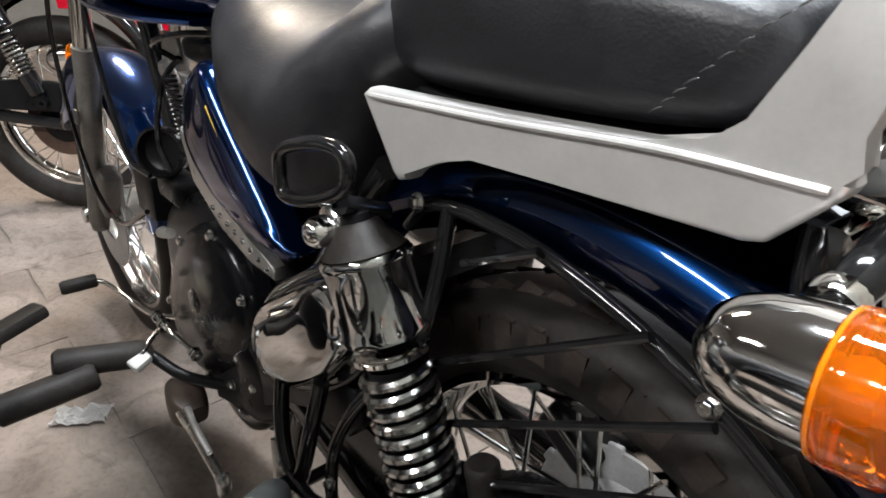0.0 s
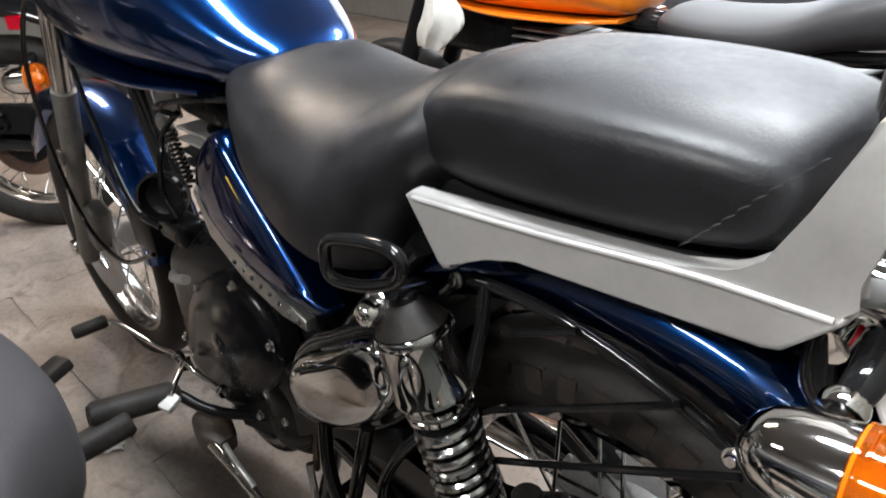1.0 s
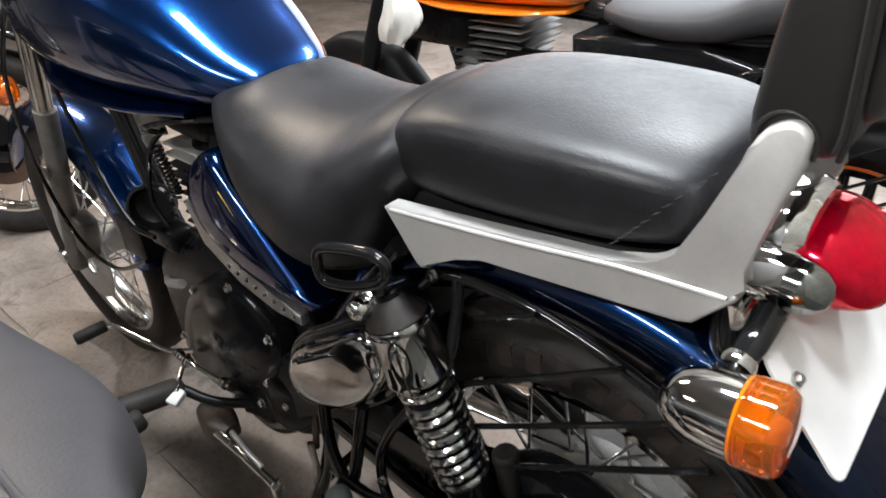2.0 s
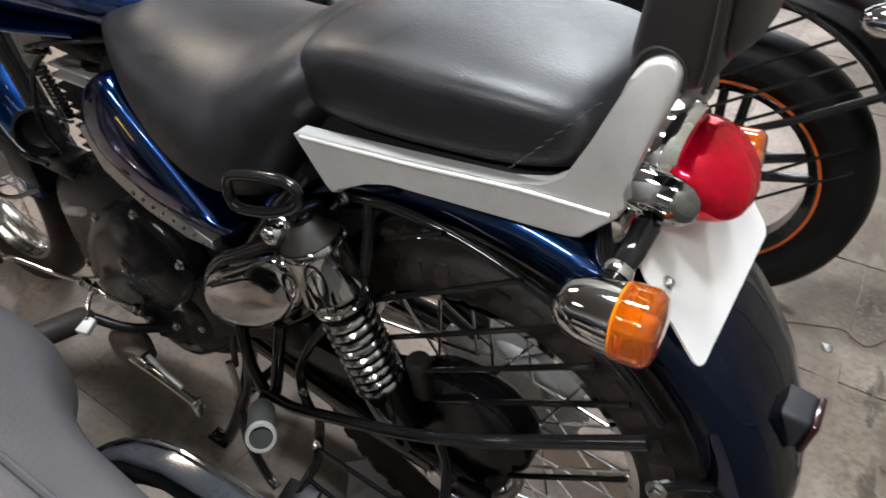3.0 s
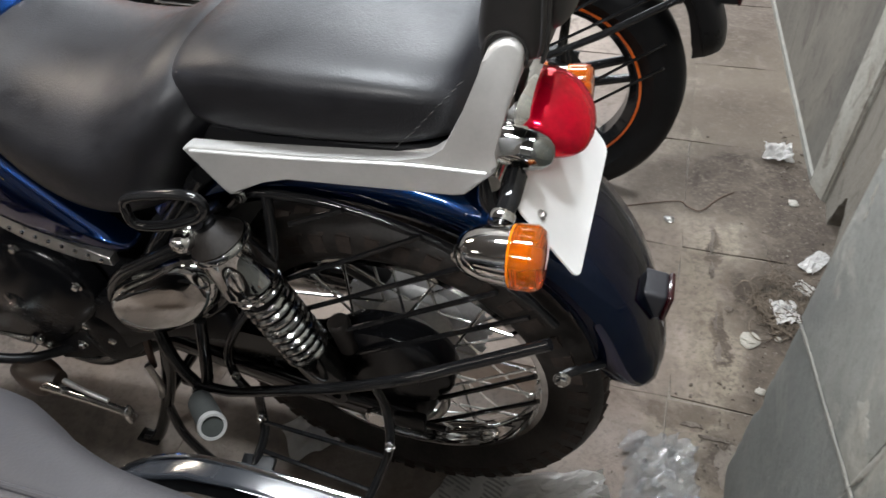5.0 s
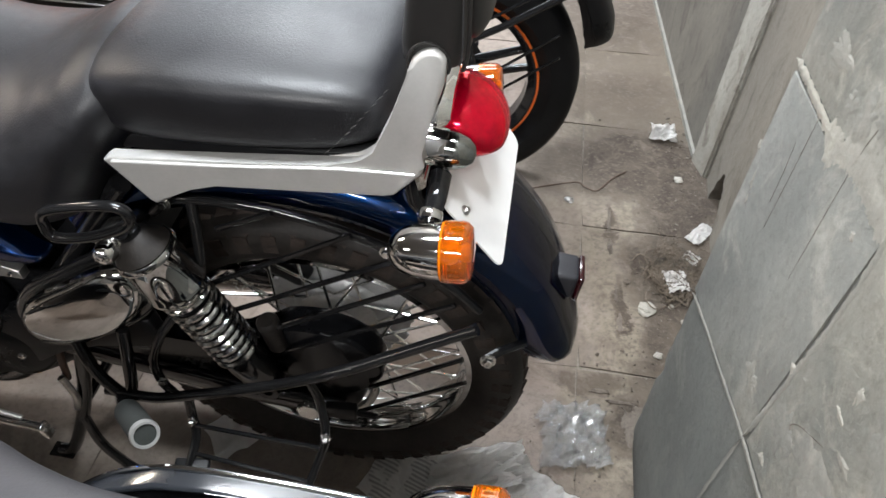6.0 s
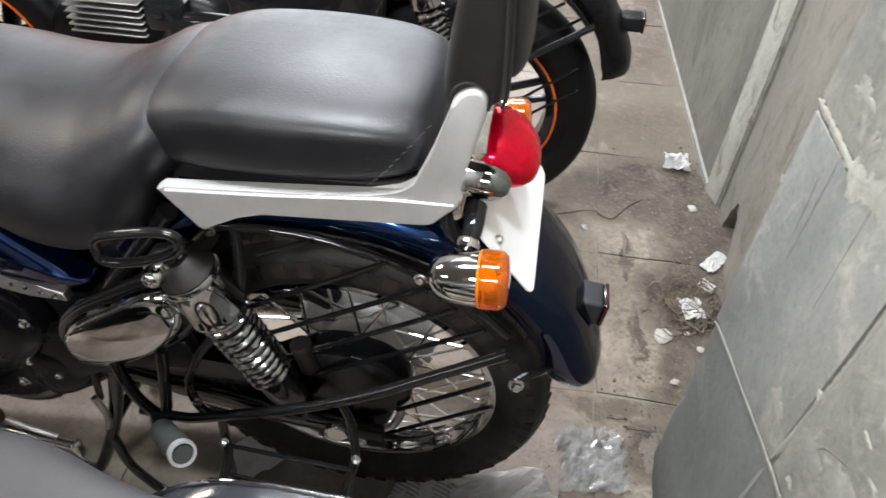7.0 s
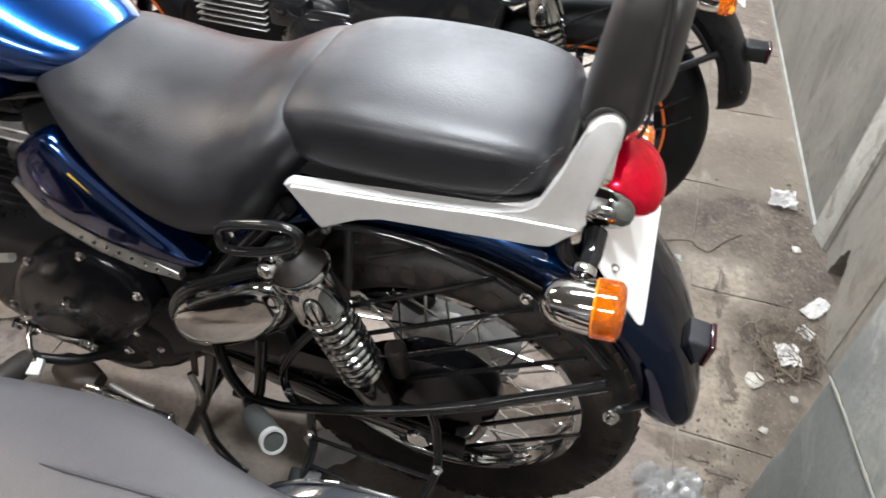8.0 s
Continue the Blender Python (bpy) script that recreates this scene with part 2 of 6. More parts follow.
STONE = rough_surface("floor_stone", (0.275, 0.229, 0.199), (0.193, 0.156, 0.132), (0.137, 0.108, 0.089), 3.2, 0.55, 0.55, per_piece=0.07, mud=MUD, spots=DIRT_AND_SHADE)
JOINT = rough_surface("joint_dirt", (0.19, 0.165, 0.14), (0.22, 0.19, 0.163), (0.075, 0.06, 0.048), 6, 0.5, 0.6)
CONCRETE = rough_surface("bare_concrete", (0.26, 0.25, 0.218), (0.165, 0.168, 0.153), (0.35, 0.33, 0.28), 5, 0.6, 0.6)
CONCRETE_SMOOTH = rough_surface("smooth_cement", (0.228, 0.227, 0.207), (0.158, 0.16, 0.148), (0.29, 0.282, 0.25), 4.2, 0.45, 0.6)
CONCRETE_DARK = rough_surface("damp_concrete", (0.125, 0.128, 0.116), (0.098, 0.1, 0.09), (0.15, 0.148, 0.132), 4.0, 0.5, 0.5)
MORTAR = rough_surface("pale_mortar", (0.33, 0.313, 0.27), (0.25, 0.239, 0.21), (0.375, 0.353, 0.3), 9, 0.4, 0.4)
RIDGE = rough_surface("joint_cement", (0.235, 0.226, 0.199), (0.185, 0.181, 0.163), (0.27, 0.255, 0.222), 8, 0.4, 0.4)
CEMENT = rough_surface("grey_cement", (0.095, 0.087, 0.074), (0.14, 0.128, 0.108), (0.065, 0.056, 0.046), 4, 0.4, 0.5, streak=True)
PLASTER_OLD = rough_surface("flaking_plaster", (0.36, 0.345, 0.305), (0.25, 0.23, 0.195), (0.14, 0.12, 0.098), 7, 0.5, 0.5, streak=True)
BROWN_WALL = rough_surface("stained_cement", (0.15, 0.134, 0.11), (0.185, 0.167, 0.138), (0.1, 0.086, 0.068), 5, 0.5, 0.5, streak=True)
DUST = rough_surface("floor_dust", (0.13, 0.104, 0.085), (0.175, 0.144, 0.12), (0.065, 0.05, 0.039), 9, 0.6, 0.6)
DISC = mat("brake_disc_steel", (0.36, 0.36, 0.36), 0.45, metal=0.35, vary=0.2, scale=25)
DIRT = rough_surface("loose_dirt", (0.085, 0.068, 0.053), (0.13, 0.106, 0.085), (0.045, 0.036, 0.028), 12, 0.8, 0.6)


def newsprint():
    """Grey paper with columns of plain text bars."""
    m = mat("newsprint", (0.74, 0.72, 0.7), 0.85, vary=0.1, scale=25, bump=0.2, bump_scale=60)
    n, l = m.node_tree.nodes, m.node_tree.links
    b = n["Principled BSDF"]
    src = b.inputs["Base Color"].links[0].from_socket
    co = n.new("ShaderNodeTexCoord")
    wave = n.new("ShaderNodeTexWave")
    wave.inputs["Scale"].default_value, wave.inputs["Distortion"].default_value = 38, 0.6
    l.new(co.outputs["Object"], wave.inputs["Vector"])
    gaps = n.new("ShaderNodeTexNoise")
    gaps.inputs["Scale"].default_value = 22
    l.new(co.outputs["Object"], gaps.inputs["Vector"])
    mul = n.new("ShaderNodeMath")
    mul.operation = 'MULTIPLY'
    l.new(wave.outputs["Fac"], mul.inputs[0])
    r = n.new("ShaderNodeMapRange")
    r.inputs[1].default_value, r.inputs[2].default_value = 0.48, 0.53
    l.new(gaps.outputs[0], r.inputs[0])
    l.new(r.outputs[0], mul.inputs[1])
    dim = n.new("ShaderNodeMath")
    dim.operation = 'MULTIPLY'
    dim.inputs[1].default_value = 0.6
    l.new(mul.outputs[0], dim.inputs[0])
    mix = n.new("ShaderNodeMix")
    mix.data_type = 'RGBA'
    l.new(dim.outputs[0], mix.inputs[0])
    l.new(src, mix.inputs[6])
    mix.inputs[7].default_value = (0.13, 0.125, 0.12, 1)
    l.new(mix.outputs[2], b.inputs["Base Color"])
    return m


NEWS = newsprint()


# ---- mesh helpers ----
def finish(name, bm, material, parent=None, label="", smooth=True, kind=""):
    me = bpy.data.meshes.new(name)
    bmesh.ops.recalc_face_normals(bm, faces=bm.faces)
    bm.to_mesh(me)
    bm.free()
    if isinstance(material, (list, tuple)):
        for k in material:
            me.materials.append(k)
    else:
        me.materials.append(material)
    if smooth:
        me.shade_smooth()
        me.set_sharp_from_angle(angle=radians(40))
    ob = new(name, me)
    if parent:
        ob.parent = parent
    if label or kind:
        tagged(ob, label=label, kind=kind)
    return ob


def part(name, bm, material, parent, label="", smooth=True, kind=""):
    return finish(name, bm, material, parent, label, smooth, kind)


def share(name, ob, m, parent):
    """Another piece on the mesh of ob, at the pose m under parent."""
    o = new(name, ob.data)
    o.parent = parent
    o.matrix_basis = m
    return o


def thing(name, at, label, category, group="", kind=""):
    e = new(name)
    e.location = at
    e.empty_display_size = 0.1
    return tagged(e, label, category, group, kind)


def V(*p):
    return Vector(p)


def spline(pts, per=6, closed=False):
    """Catmull-Rom points through pts."""
    p = [Vector(q) for q in pts]
    n = len(p)
    if n == 2:
        return p
    out = []
    for i in range(n if closed else n - 1):
        a = p[(i - 1) % n] if closed or i > 0 else 2 * p[0] - p[1]
        b, c = p[i], p[(i + 1) % n]
        d = p[(i + 2) % n] if closed or i + 2 < n else 2 * p[-1] - p[-2]
        for k in range(per):
            t = k / per
            out.append(0.5 * (2 * b + (c - a) * t + (2 * a - 5 * b + 4 * c - d) * t * t + (3 * b - a - 3 * c + d) * t ** 3))
    if not closed:
        out.append(p[-1])
    return out


def skin(bm, rings, closed=False, caps=True, loop=True):
    """Quads between successive rings of points."""
    vs = [[bm.verts.new(q) for q in r] for r in rings]
    n = len(vs[0])
    for i in range(len(vs) if closed else len(vs) - 1):
        a, b = vs[i], vs[(i + 1) % len(vs)]
        for k in range(n if loop else n - 1):
            bm.faces.new((a[k], a[(k + 1) % n], b[(k + 1) % n], b[k]))
    if caps and not closed and loop:
        bm.faces.new(vs[0][::-1])
        bm.faces.new(vs[-1])
    return bm


def tube(pts, r, seg=10, per=6, closed=False, bm=None, flat=1.0):
    """A bent tube through pts; r may be one radius or one per point. flat squeezes it across."""
    bm = bm or bmesh.new()
    c = spline(pts, per, closed)
    n = len(c)
    rad = [r] * n if not isinstance(r, (list, tuple)) else [float(np.interp(i / (n - 1) * (len(r) - 1), range(len(r)), r)) for i in range(n)]
    tan = []
    for i in range(n):
        a = c[(i - 1) % n] if closed or i else c[0]
        b = c[(i + 1) % n] if closed or i < n - 1 else c[-1]
        tan.append((b - a).normalized())
    up = V(0, 0, 1) if abs(tan[0].z) < 0.9 else V(0, 1, 0)
    u = tan[0].cross(up).normalized()
    rings = []
    for i in range(n):
        u = (u - tan[i] * u.dot(tan[i])).normalized()
        v = tan[i].cross(u)
        rings.append([c[i] + rad[i] * (math.cos(2 * math.pi * k / seg) * u * flat + math.sin(2 * math.pi * k / seg) * v) for k in range(seg)])
    return skin(bm, rings, closed)


def lathe(profile, centre=(0, 0, 0), axis=(0, 1, 0), seg=32, bm=None, closed=False):
    """Turn (radius, height) pairs round the axis."""
    bm = bm or bmesh.new()
    z = Vector(axis).normalized()
    x = z.orthogonal().normalized()
    y = z.cross(x)
    c = Vector(centre)
    rings = [[c + z * h + max(r, 1e-4) * (math.cos(2 * math.pi * k / seg) * x + math.sin(2 * math.pi * k / seg) * y) for k in range(seg)] for r, h in profile]
    return skin(bm, rings, closed)


def rbox(size, centre=(0, 0, 0), bevel=0.004, seg=2, turn=None, bm=None):
    b2 = bmesh.new()
    bmesh.ops.create_cube(b2, size=1)
    for v in b2.verts:
        v.co = V(v.co.x * size[0], v.co.y * size[1], v.co.z * size[2])
    if bevel:
        bmesh.ops.bevel(b2, geom=b2.edges[:], offset=bevel, segments=seg, profile=0.5, affect='EDGES')
    m = Matrix.Translation(centre) @ (Euler([radians(a) for a in turn]).to_matrix().to_4x4() if turn else Matrix())
    b2.transform(m)
    if bm is None:
        return b2
    return join(bm, b2)


def join(bm, other):
    me = bpy.data.meshes.new("t")
    other.to_mesh(me)
    other.free()
    bm.from_mesh(me)
    bpy.data.meshes.remove(me)
    return bm


def prism(outline, y0, y1, bevel=0.004, seg=2, plane="xz", smooth_per=0):
    """A plate cut to an outline in the xz plane (or another), from y0 to y1, with bevelled rims."""
    pts = [(a, b) for a, b in outline]
    if smooth_per:
        pts = [(p.x, p.z) for p in spline([(a, 0, b) for a, b in pts], smooth_per, True)]

    def place(a, b, h):
        return {"xz": (a, h, b), "xy": (a, b, h), "yz": (h, a, b)}[plane]
    bm = bmesh.new()
    lo = [bm.verts.new(place(a, b, y0)) for a, b in pts]
    hi = [bm.verts.new(place(a, b, y1)) for a, b in pts]
    n = len(pts)
    bm.faces.new(lo)
    bm.faces.new(hi[::-1])
    for k in range(n):
        bm.faces.new((lo[k], lo[(k + 1) % n], hi[(k + 1) % n], hi[k]))
    if bevel:
        rim = [e for e in bm.edges if (e.verts[0] in lo) == (e.verts[1] in lo)]
        bmesh.ops.bevel(bm, geom=rim, offset=bevel, segments=seg, profile=0.6, affect='EDGES')
    return bm


def superring(x, yc, half, z0, z1, power=3.2, seg=36, lean=0.0, crown=0.0):
    """A rounded cross-section at x between heights z0 and z1."""
    zc, hz = (z0 + z1) / 2, (z1 - z0) / 2
    out = []
    for k in range(seg):
        a = 2 * math.pi * k / seg
        c, s = math.cos(a), math.sin(a)
        yy = math.copysign(abs(c) ** (2 / power), c) * half
        zz = math.copysign(abs(s) ** (2 / power), s) * hz
        if s > 0:
            zz -= crown * (yy / half) ** 2 * s
        out.append(V(x + lean * zz, yc + yy, zc + zz))
    return out


def body(sections, power=3.2, seg=36, per=5, crown=0.0):
    """A cushion or tank: sections of (x, y, half width, bottom, top[, squareness]), smoothed along x."""
    a = np.array([(*s, power)[:6] if len(s) == 5 else s for s in sections], float)
    d = [[p.x for p in spline([(v, 0, 0) for v in a[:, k]], per)] for k in range(6)]
    return skin(bmesh.new(), [superring(d[0][i], d[1][i], d[2][i], d[3][i], d[4][i], d[5][i], seg, crown=crown) for i in range(len(d[0]))])


def bolt(at, axis, r=0.006, h=0.006):
    """A hexagon head on a washer."""
    bm = lathe([(r * 1.5, 0), (r * 1.5, h * 0.25), (r * 1.05, h * 0.25)], at, axis, 14)
    return lathe([(r, h * 0.2), (r, h), (r * 0.8, h * 1.25)], at, axis, 6, bm)


# ---- the setting ----
WALL_FOOT = [(0.65, 3.4), (0.806, 1.04), (0.832, 0.955), (0.803, 0.55), (0.83, 0.0)]
PIER_X, PIER_Y = 0.545, 0.01


def wall_piece(name, a, b, z0, z1, thick, material, label, proud=0.0, cuts=3):
    """A thick upright panel from a to b on plan, its seen face towards the bikes."""
    a, b = Vector((*a, 0)), Vector((*b, 0))
    d = (b - a).normalized()
    out = V(-d.y, d.x, 0)
    if out.x > 0:
        out = -out
    bm = bmesh.new()
    a0, b0 = a + out * proud, b + out * proud
    q = [a0, b0, b - out * thick, a - out * thick]
    lo = [bm.verts.new((p.x, p.y, z0)) for p in q]
    hi = [bm.verts.new((p.x, p.y, z1)) for p in q]
    bm.faces.new(lo), bm.faces.new(hi[::-1])
    for k in range(4):
        bm.faces.new((lo[k], lo[(k + 1) % 4], hi[(k + 1) % 4], hi[k]))
    bmesh.ops.bevel(bm, geom=[e for e in bm.edges if abs(e.verts[0].co.z - e.verts[1].co.z) > 0.5], offset=0.006, segments=2, affect='EDGES')
    return tagged(finish(name, bm, material), label, "wall", kind="structure")


F = WALL_FOOT
wall_piece("wall_far", F[0], F[1], -0.02, 3.0, 0.2, CEMENT, "stained grey cement wall behind the parked bikes")
wall_piece("wall_plaster_strip", F[1], F[2], -0.02, 3.0, 0.2, PLASTER_OLD, "strip of flaking pale plaster on the wall", 0.012)


def holed_wall(name, a, b, notch, thick, material, label):
    """A thick upright panel from a to b on plan with a ragged notch broken out of its foot."""
    a, b = Vector((*a, 0)), Vector((*b, 0))
    d = (b - a).normalized()
    back = V(-d.y, d.x, 0)
    outline = [(0, -0.02), *notch, ((b - a).length, -0.02), ((b - a).length, 3.0), (0, 3.0)]
    bm = bmesh.new()
    front = [bm.verts.new(a + d * u + V(0, 0, z)) for u, z in outline]
    rear = [bm.verts.new(a + d * u + back * thick + V(0, 0, z)) for u, z in outline]
    bm.faces.new(front), bm.faces.new(rear[::-1])
    for k in range(len(outline)):
        q = (k + 1) % len(outline)
        bm.faces.new((front[k], rear[k], rear[q], front[q]))
    bmesh.ops.recalc_face_normals(bm, faces=bm.faces[:])
    return tagged(finish(name, bm, material, smooth=False), label, "wall", kind="structure")


holed_wall("wall_brown_strip", F[2], F[3], [(0.085, -0.02), (0.09, 0.02), (0.104, 0.048), (0.112, 0.085), (0.128, 0.104), (0.14, 0.133), (0.156, 0.141), (0.168, 0.124), (0.19, 0.116), (0.205, 0.083), (0.228, 0.06), (0.236, 0.02), (0.25, -0.02)],
           0.12, BROWN_WALL, "brown stained wall with a broken hole at its foot")
# sheet set behind the notch, its colour painting the hole's shade
wall_piece("wall_hole_back", F[2], F[3], -0.02, 0.2, 0.04, HOLE_SHADE, "near-black sheet put in for the shade behind the broken wall", -0.13)
wall_piece("wall_brown_return", F[3], F[4], -0.02, 3.0, 0.2, BROWN_WALL, "brown stained wall behind the concrete pier")
wall_piece("skirting", F[0], F[1], -0.01, 0.014, 0.01, RIDGE, "thin pale cement fillet along the wall foot", 0.009)


def pier():
    """The bare concrete wall end beside the camera: a worn arris and a crumbled foot."""
    rings = []
    for k in range(0, 152):
        z = -0.02 + 3.02 * k / 151
        low = max(0.0, (0.24 - z) / 0.24)
        row = []
        for q, (dx, y) in enumerate([(0.4, 0.01), (0.2, 0.01), (0.06, 0.01), (0.03, 0.0095), (0.012, 0.008), (0.004, 0.002), (0.0008, -0.006), *[(0.0, -0.02 - 0.04 * n) for n in range(16)],
                                     (0.0, -0.8), (0.0, -1.5), (0.0, -4.0), (0.4, -4.0)]):
            p = V(q * 0.6, z * 9, 3.1)
            chip = noise.noise(V(7, z * 21, 0.3)) + 0.5 * noise.noise(V(3, z * 60, 0.3))
            near = 1.0 if 2 <= q <= 6 else 0.0
            x = PIER_X + dx + near * max(0.0, 0.006 * chip) + (0.0012 * noise.noise(p) if dx == 0 and y > -0.7 else 0)
            x += 0.055 * low ** 1.5 * max(0.0, min(1.0, (y + 0.5) / 0.4)) * (dx < 0.05)
            row.append(V(x, PIER_Y - 0.01 + y - near * max(0.0, 0.005 * chip), z))
        rings.append(row)
    bm = skin(bmesh.new(), rings)
    return tagged(finish("wall_near", bm, CONCRETE_DARK), "bare grey concrete wall end with rendered panels and pale joints", "wall", kind="structure")


WALL = pier()
for outline, material, label in (
        ([(-0.002, 0.586), (-0.063, 0.606), (-0.166, 0.64), (-0.2595, 0.67), (-0.2605, 0.8), (-0.2605, 0.945), (-0.185, 0.945), (-0.124, 0.929), (-0.082, 0.927), (-0.003, 0.921), (-0.001, 0.75)], CONCRETE_SMOOTH, "smooth blue-grey cement panel"),
        ([(-0.002, 0.937), (-0.082, 0.941), (-0.124, 0.943), (-0.185, 0.961), (-0.2595, 0.965), (-0.2595, 2.3), (-0.002, 2.3)], CONCRETE, "beige grey cement panel"),
        ([(-0.2685, 0.674), (-0.343, 0.693), (-0.5, 0.735), (-0.8, 0.815), (-0.8, 2.3), (-0.2685, 2.3)], CONCRETE, "beige grey cement panel")):
    part("panel", prism(outline, PIER_X - 0.0015, PIER_X + 0.004, 0.001, 2, "yz"), material, WALL, label)


def plain_wall(name, size, at, material, label):
    return tagged(finish(name, rbox(size, at, 0), material, smooth=False), label, "wall", kind="structure")


plain_wall("wall_south", (7.0, 0.2, 3.0), (-2.6, -4.0, 1.5), PLASTER, "plain dingy plastered wall")
plain_wall("wall_west", (0.2, 7.8, 3.0), (-6.1, -0.2, 1.5), PLASTER, "plain dingy plastered wall")
plain_wall("wall_front_pier", (3.1, 0.2, 3.0), (-4.55, 3.5, 1.5), PLASTER, "plain plastered pier beside the shop front")
plain_wall("wall_front_side", (0.6, 0.2, 3.0), (0.6, 3.5, 1.5), PLASTER, "plain plastered pier beside the shop front")
plain_wall("wall_front_lintel", (3.3, 0.2, 0.4), (-1.35, 3.5, 2.8), PLASTER, "plain plastered lintel over the shop front")
tagged(finish("ceiling", rbox((7.4, 7.8, 0.15), (-2.6, -0.2, 3.075), 0), CEILING, smooth=False), "plain painted ceiling", "ceiling", kind="structure")

# floor: a bed of dirt with stone slabs laid on it
floor = tagged(finish("floor", rbox((9.0, 9.0, 0.1), (-2.6, -0.2, -0.058), 0), JOINT, smooth=False),
               "floor of worn beige stone slabs with dirt in the joints", "floor", kind="structure")
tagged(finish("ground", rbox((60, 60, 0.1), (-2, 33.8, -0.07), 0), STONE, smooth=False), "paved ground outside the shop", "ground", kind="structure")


def slab_mesh(w, d, seed):
    rnd = random.Random(seed)
    bm = bmesh.new()
    nx = ny = 5
    g = [[None] * (ny + 1) for _ in range(nx + 1)]
    for i in range(nx + 1):
        for j in range(ny + 1):
            ex, ey = i in (0, nx), j in (0, ny)
            x = (i / nx - 0.5) * w + (rnd.uniform(-0.004, 0.004) if ex else 0)
            y = (j / ny - 0.5) * d + (rnd.uniform(-0.004, 0.004) if ey else 0)
            g[i][j] = bm.verts.new((x, y, rnd.uniform(-0.0012, 0.0008) - (0.0025 if ex or ey else 0)))
    for i in range(nx):
        for j in range(ny):
            bm.faces.new((g[i][j], g[i + 1][j], g[i + 1][j + 1], g[i][j + 1]))
    rim = [e for e in bm.edges if e.is_boundary]
    r = bmesh.ops.extrude_edge_only(bm, edges=rim)
    for v in [q for q in r["geom"] if isinstance(q, bmesh.types.BMVert)]:
        v.co.z = -0.03
    return bm


# ---- kinds of parts ----
def spoked_wheel(bike, name, c, r, width, rim_r, rim_mat, hub_w, label, blocks=True, wire=None):
    """Rim with tyre, hub and wire spokes; c is the hub's middle."""
    hw = 0.034
    rim = part(name, lathe([(rim_r, -hw), (rim_r - 0.009, -hw - 0.001), (rim_r - 0.014, -hw + 0.012), (rim_r - 0.021, -0.016), (rim_r - 0.024, 0),
                            (rim_r - 0.021, 0.016), (rim_r - 0.014, hw - 0.012), (rim_r - 0.009, hw + 0.001), (rim_r, hw), (rim_r - 0.002, hw - 0.006),
                            (rim_r - 0.016, 0.01), (rim_r - 0.016, -0.01), (rim_r - 0.002, -hw + 0.006)], c, (0, 1, 0), 72, closed=True), rim_mat, bike, label)
    h = width / 2
    d = r - rim_r
    part("tyre", lathe([(rim_r - 0.004, -hw + 0.004), (rim_r + 0.06 * d, -hw - 0.004), (rim_r + 0.3 * d, -h * 0.97), (rim_r + 0.55 * d, -h), (rim_r + 0.78 * d, -h * 0.9),
                        (rim_r + 0.93 * d, -h * 0.62), (r, 0), (rim_r + 0.93 * d, h * 0.62), (rim_r + 0.78 * d, h * 0.9), (rim_r + 0.55 * d, h),
                        (rim_r + 0.3 * d, h * 0.97), (rim_r + 0.06 * d, hw + 0.004), (rim_r - 0.004, hw - 0.004)], c, (0, 1, 0), 80, closed=True), RUBBER, rim, "black road tyre")
    if blocks:
        bm = bmesh.new()
        n = 58
        for k in range(n):
            a = 2 * math.pi * k / n
            for s in (-1, 1):
                b2 = rbox((0.027, h * 0.66, 0.0035), (0, 0, 0), 0)
                b2.transform(Matrix.Translation(c) @ Matrix.Rotation(a + s * 0.03, 4, 'Y') @ Matrix.Translation((0, s * h * 0.63, rim_r + 0.864 * d))
                             @ Matrix.Rotation(s * -0.62, 4, 'X') @ Matrix.Rotation(s * 0.35, 4, 'Z'))
                join(bm, b2)
        for k in range(46):
            for s in (-1, 1):
                b2 = rbox((0.02, 0.003, 0.34 * d), (0, 0, 0), 0)
                b2.transform(Matrix.Translation(c) @ Matrix.Rotation(2 * math.pi * k / 46, 4, 'Y') @ Matrix.Translation((0, s * (h - 0.0016), rim_r + 0.56 * d)) @ Matrix.Rotation(0.12, 4, 'Y'))
                join(bm, b2)
        part("tread", bm, TREAD, rim, "dusty worn tread blocks", kind="stuff")
    part("hub", lathe([(0.012, -hub_w - 0.012), (0.03, -hub_w - 0.01), (0.07, -hub_w), (0.072, -hub_w + 0.008), (0.045, -hub_w + 0.016), (0.04, 0),
                       (0.045, hub_w - 0.016), (0.072, hub_w - 0.008), (0.07, hub_w), (0.03, hub_w + 0.01), (0.012, hub_w + 0.012)], c, (0, 1, 0), 32), ALLOY, rim, "dull alloy hub")
    first = None
    n = 36
    for k in range(n):
        s = -1 if k % 2 else 1
        t = 1 if (k // 2) % 2 else -1
        a0 = 2 * math.pi * (k + 0.0) / n
        a1 = a0 + t * 0.62
        p0 = Vector(c) + V(0.066 * math.cos(a1), s * (hub_w - 0.004), 0.066 * math.sin(a1))
        p1 = Vector(c) + V((rim_r - 0.02) * math.cos(a0), s * 0.008, (rim_r - 0.02) * math.sin(a0))
        L = (p1 - p0).length
        if first is None:
            first = part("spoke", tube([(0, 0, 0), (0, 0, L * 0.9), (0, 0, L)], [0.0025, 0.0025, 0.0036], 6, 3), wire or SPOKE, rim, "wire spoke")
            o = first
        else:
            o = share("spoke", first, Matrix(), rim)
        o.matrix_basis = Matrix.Translation(p0) @ (p1 - p0).to_track_quat('Z', 'Y').to_matrix().to_4x4()
    return rim


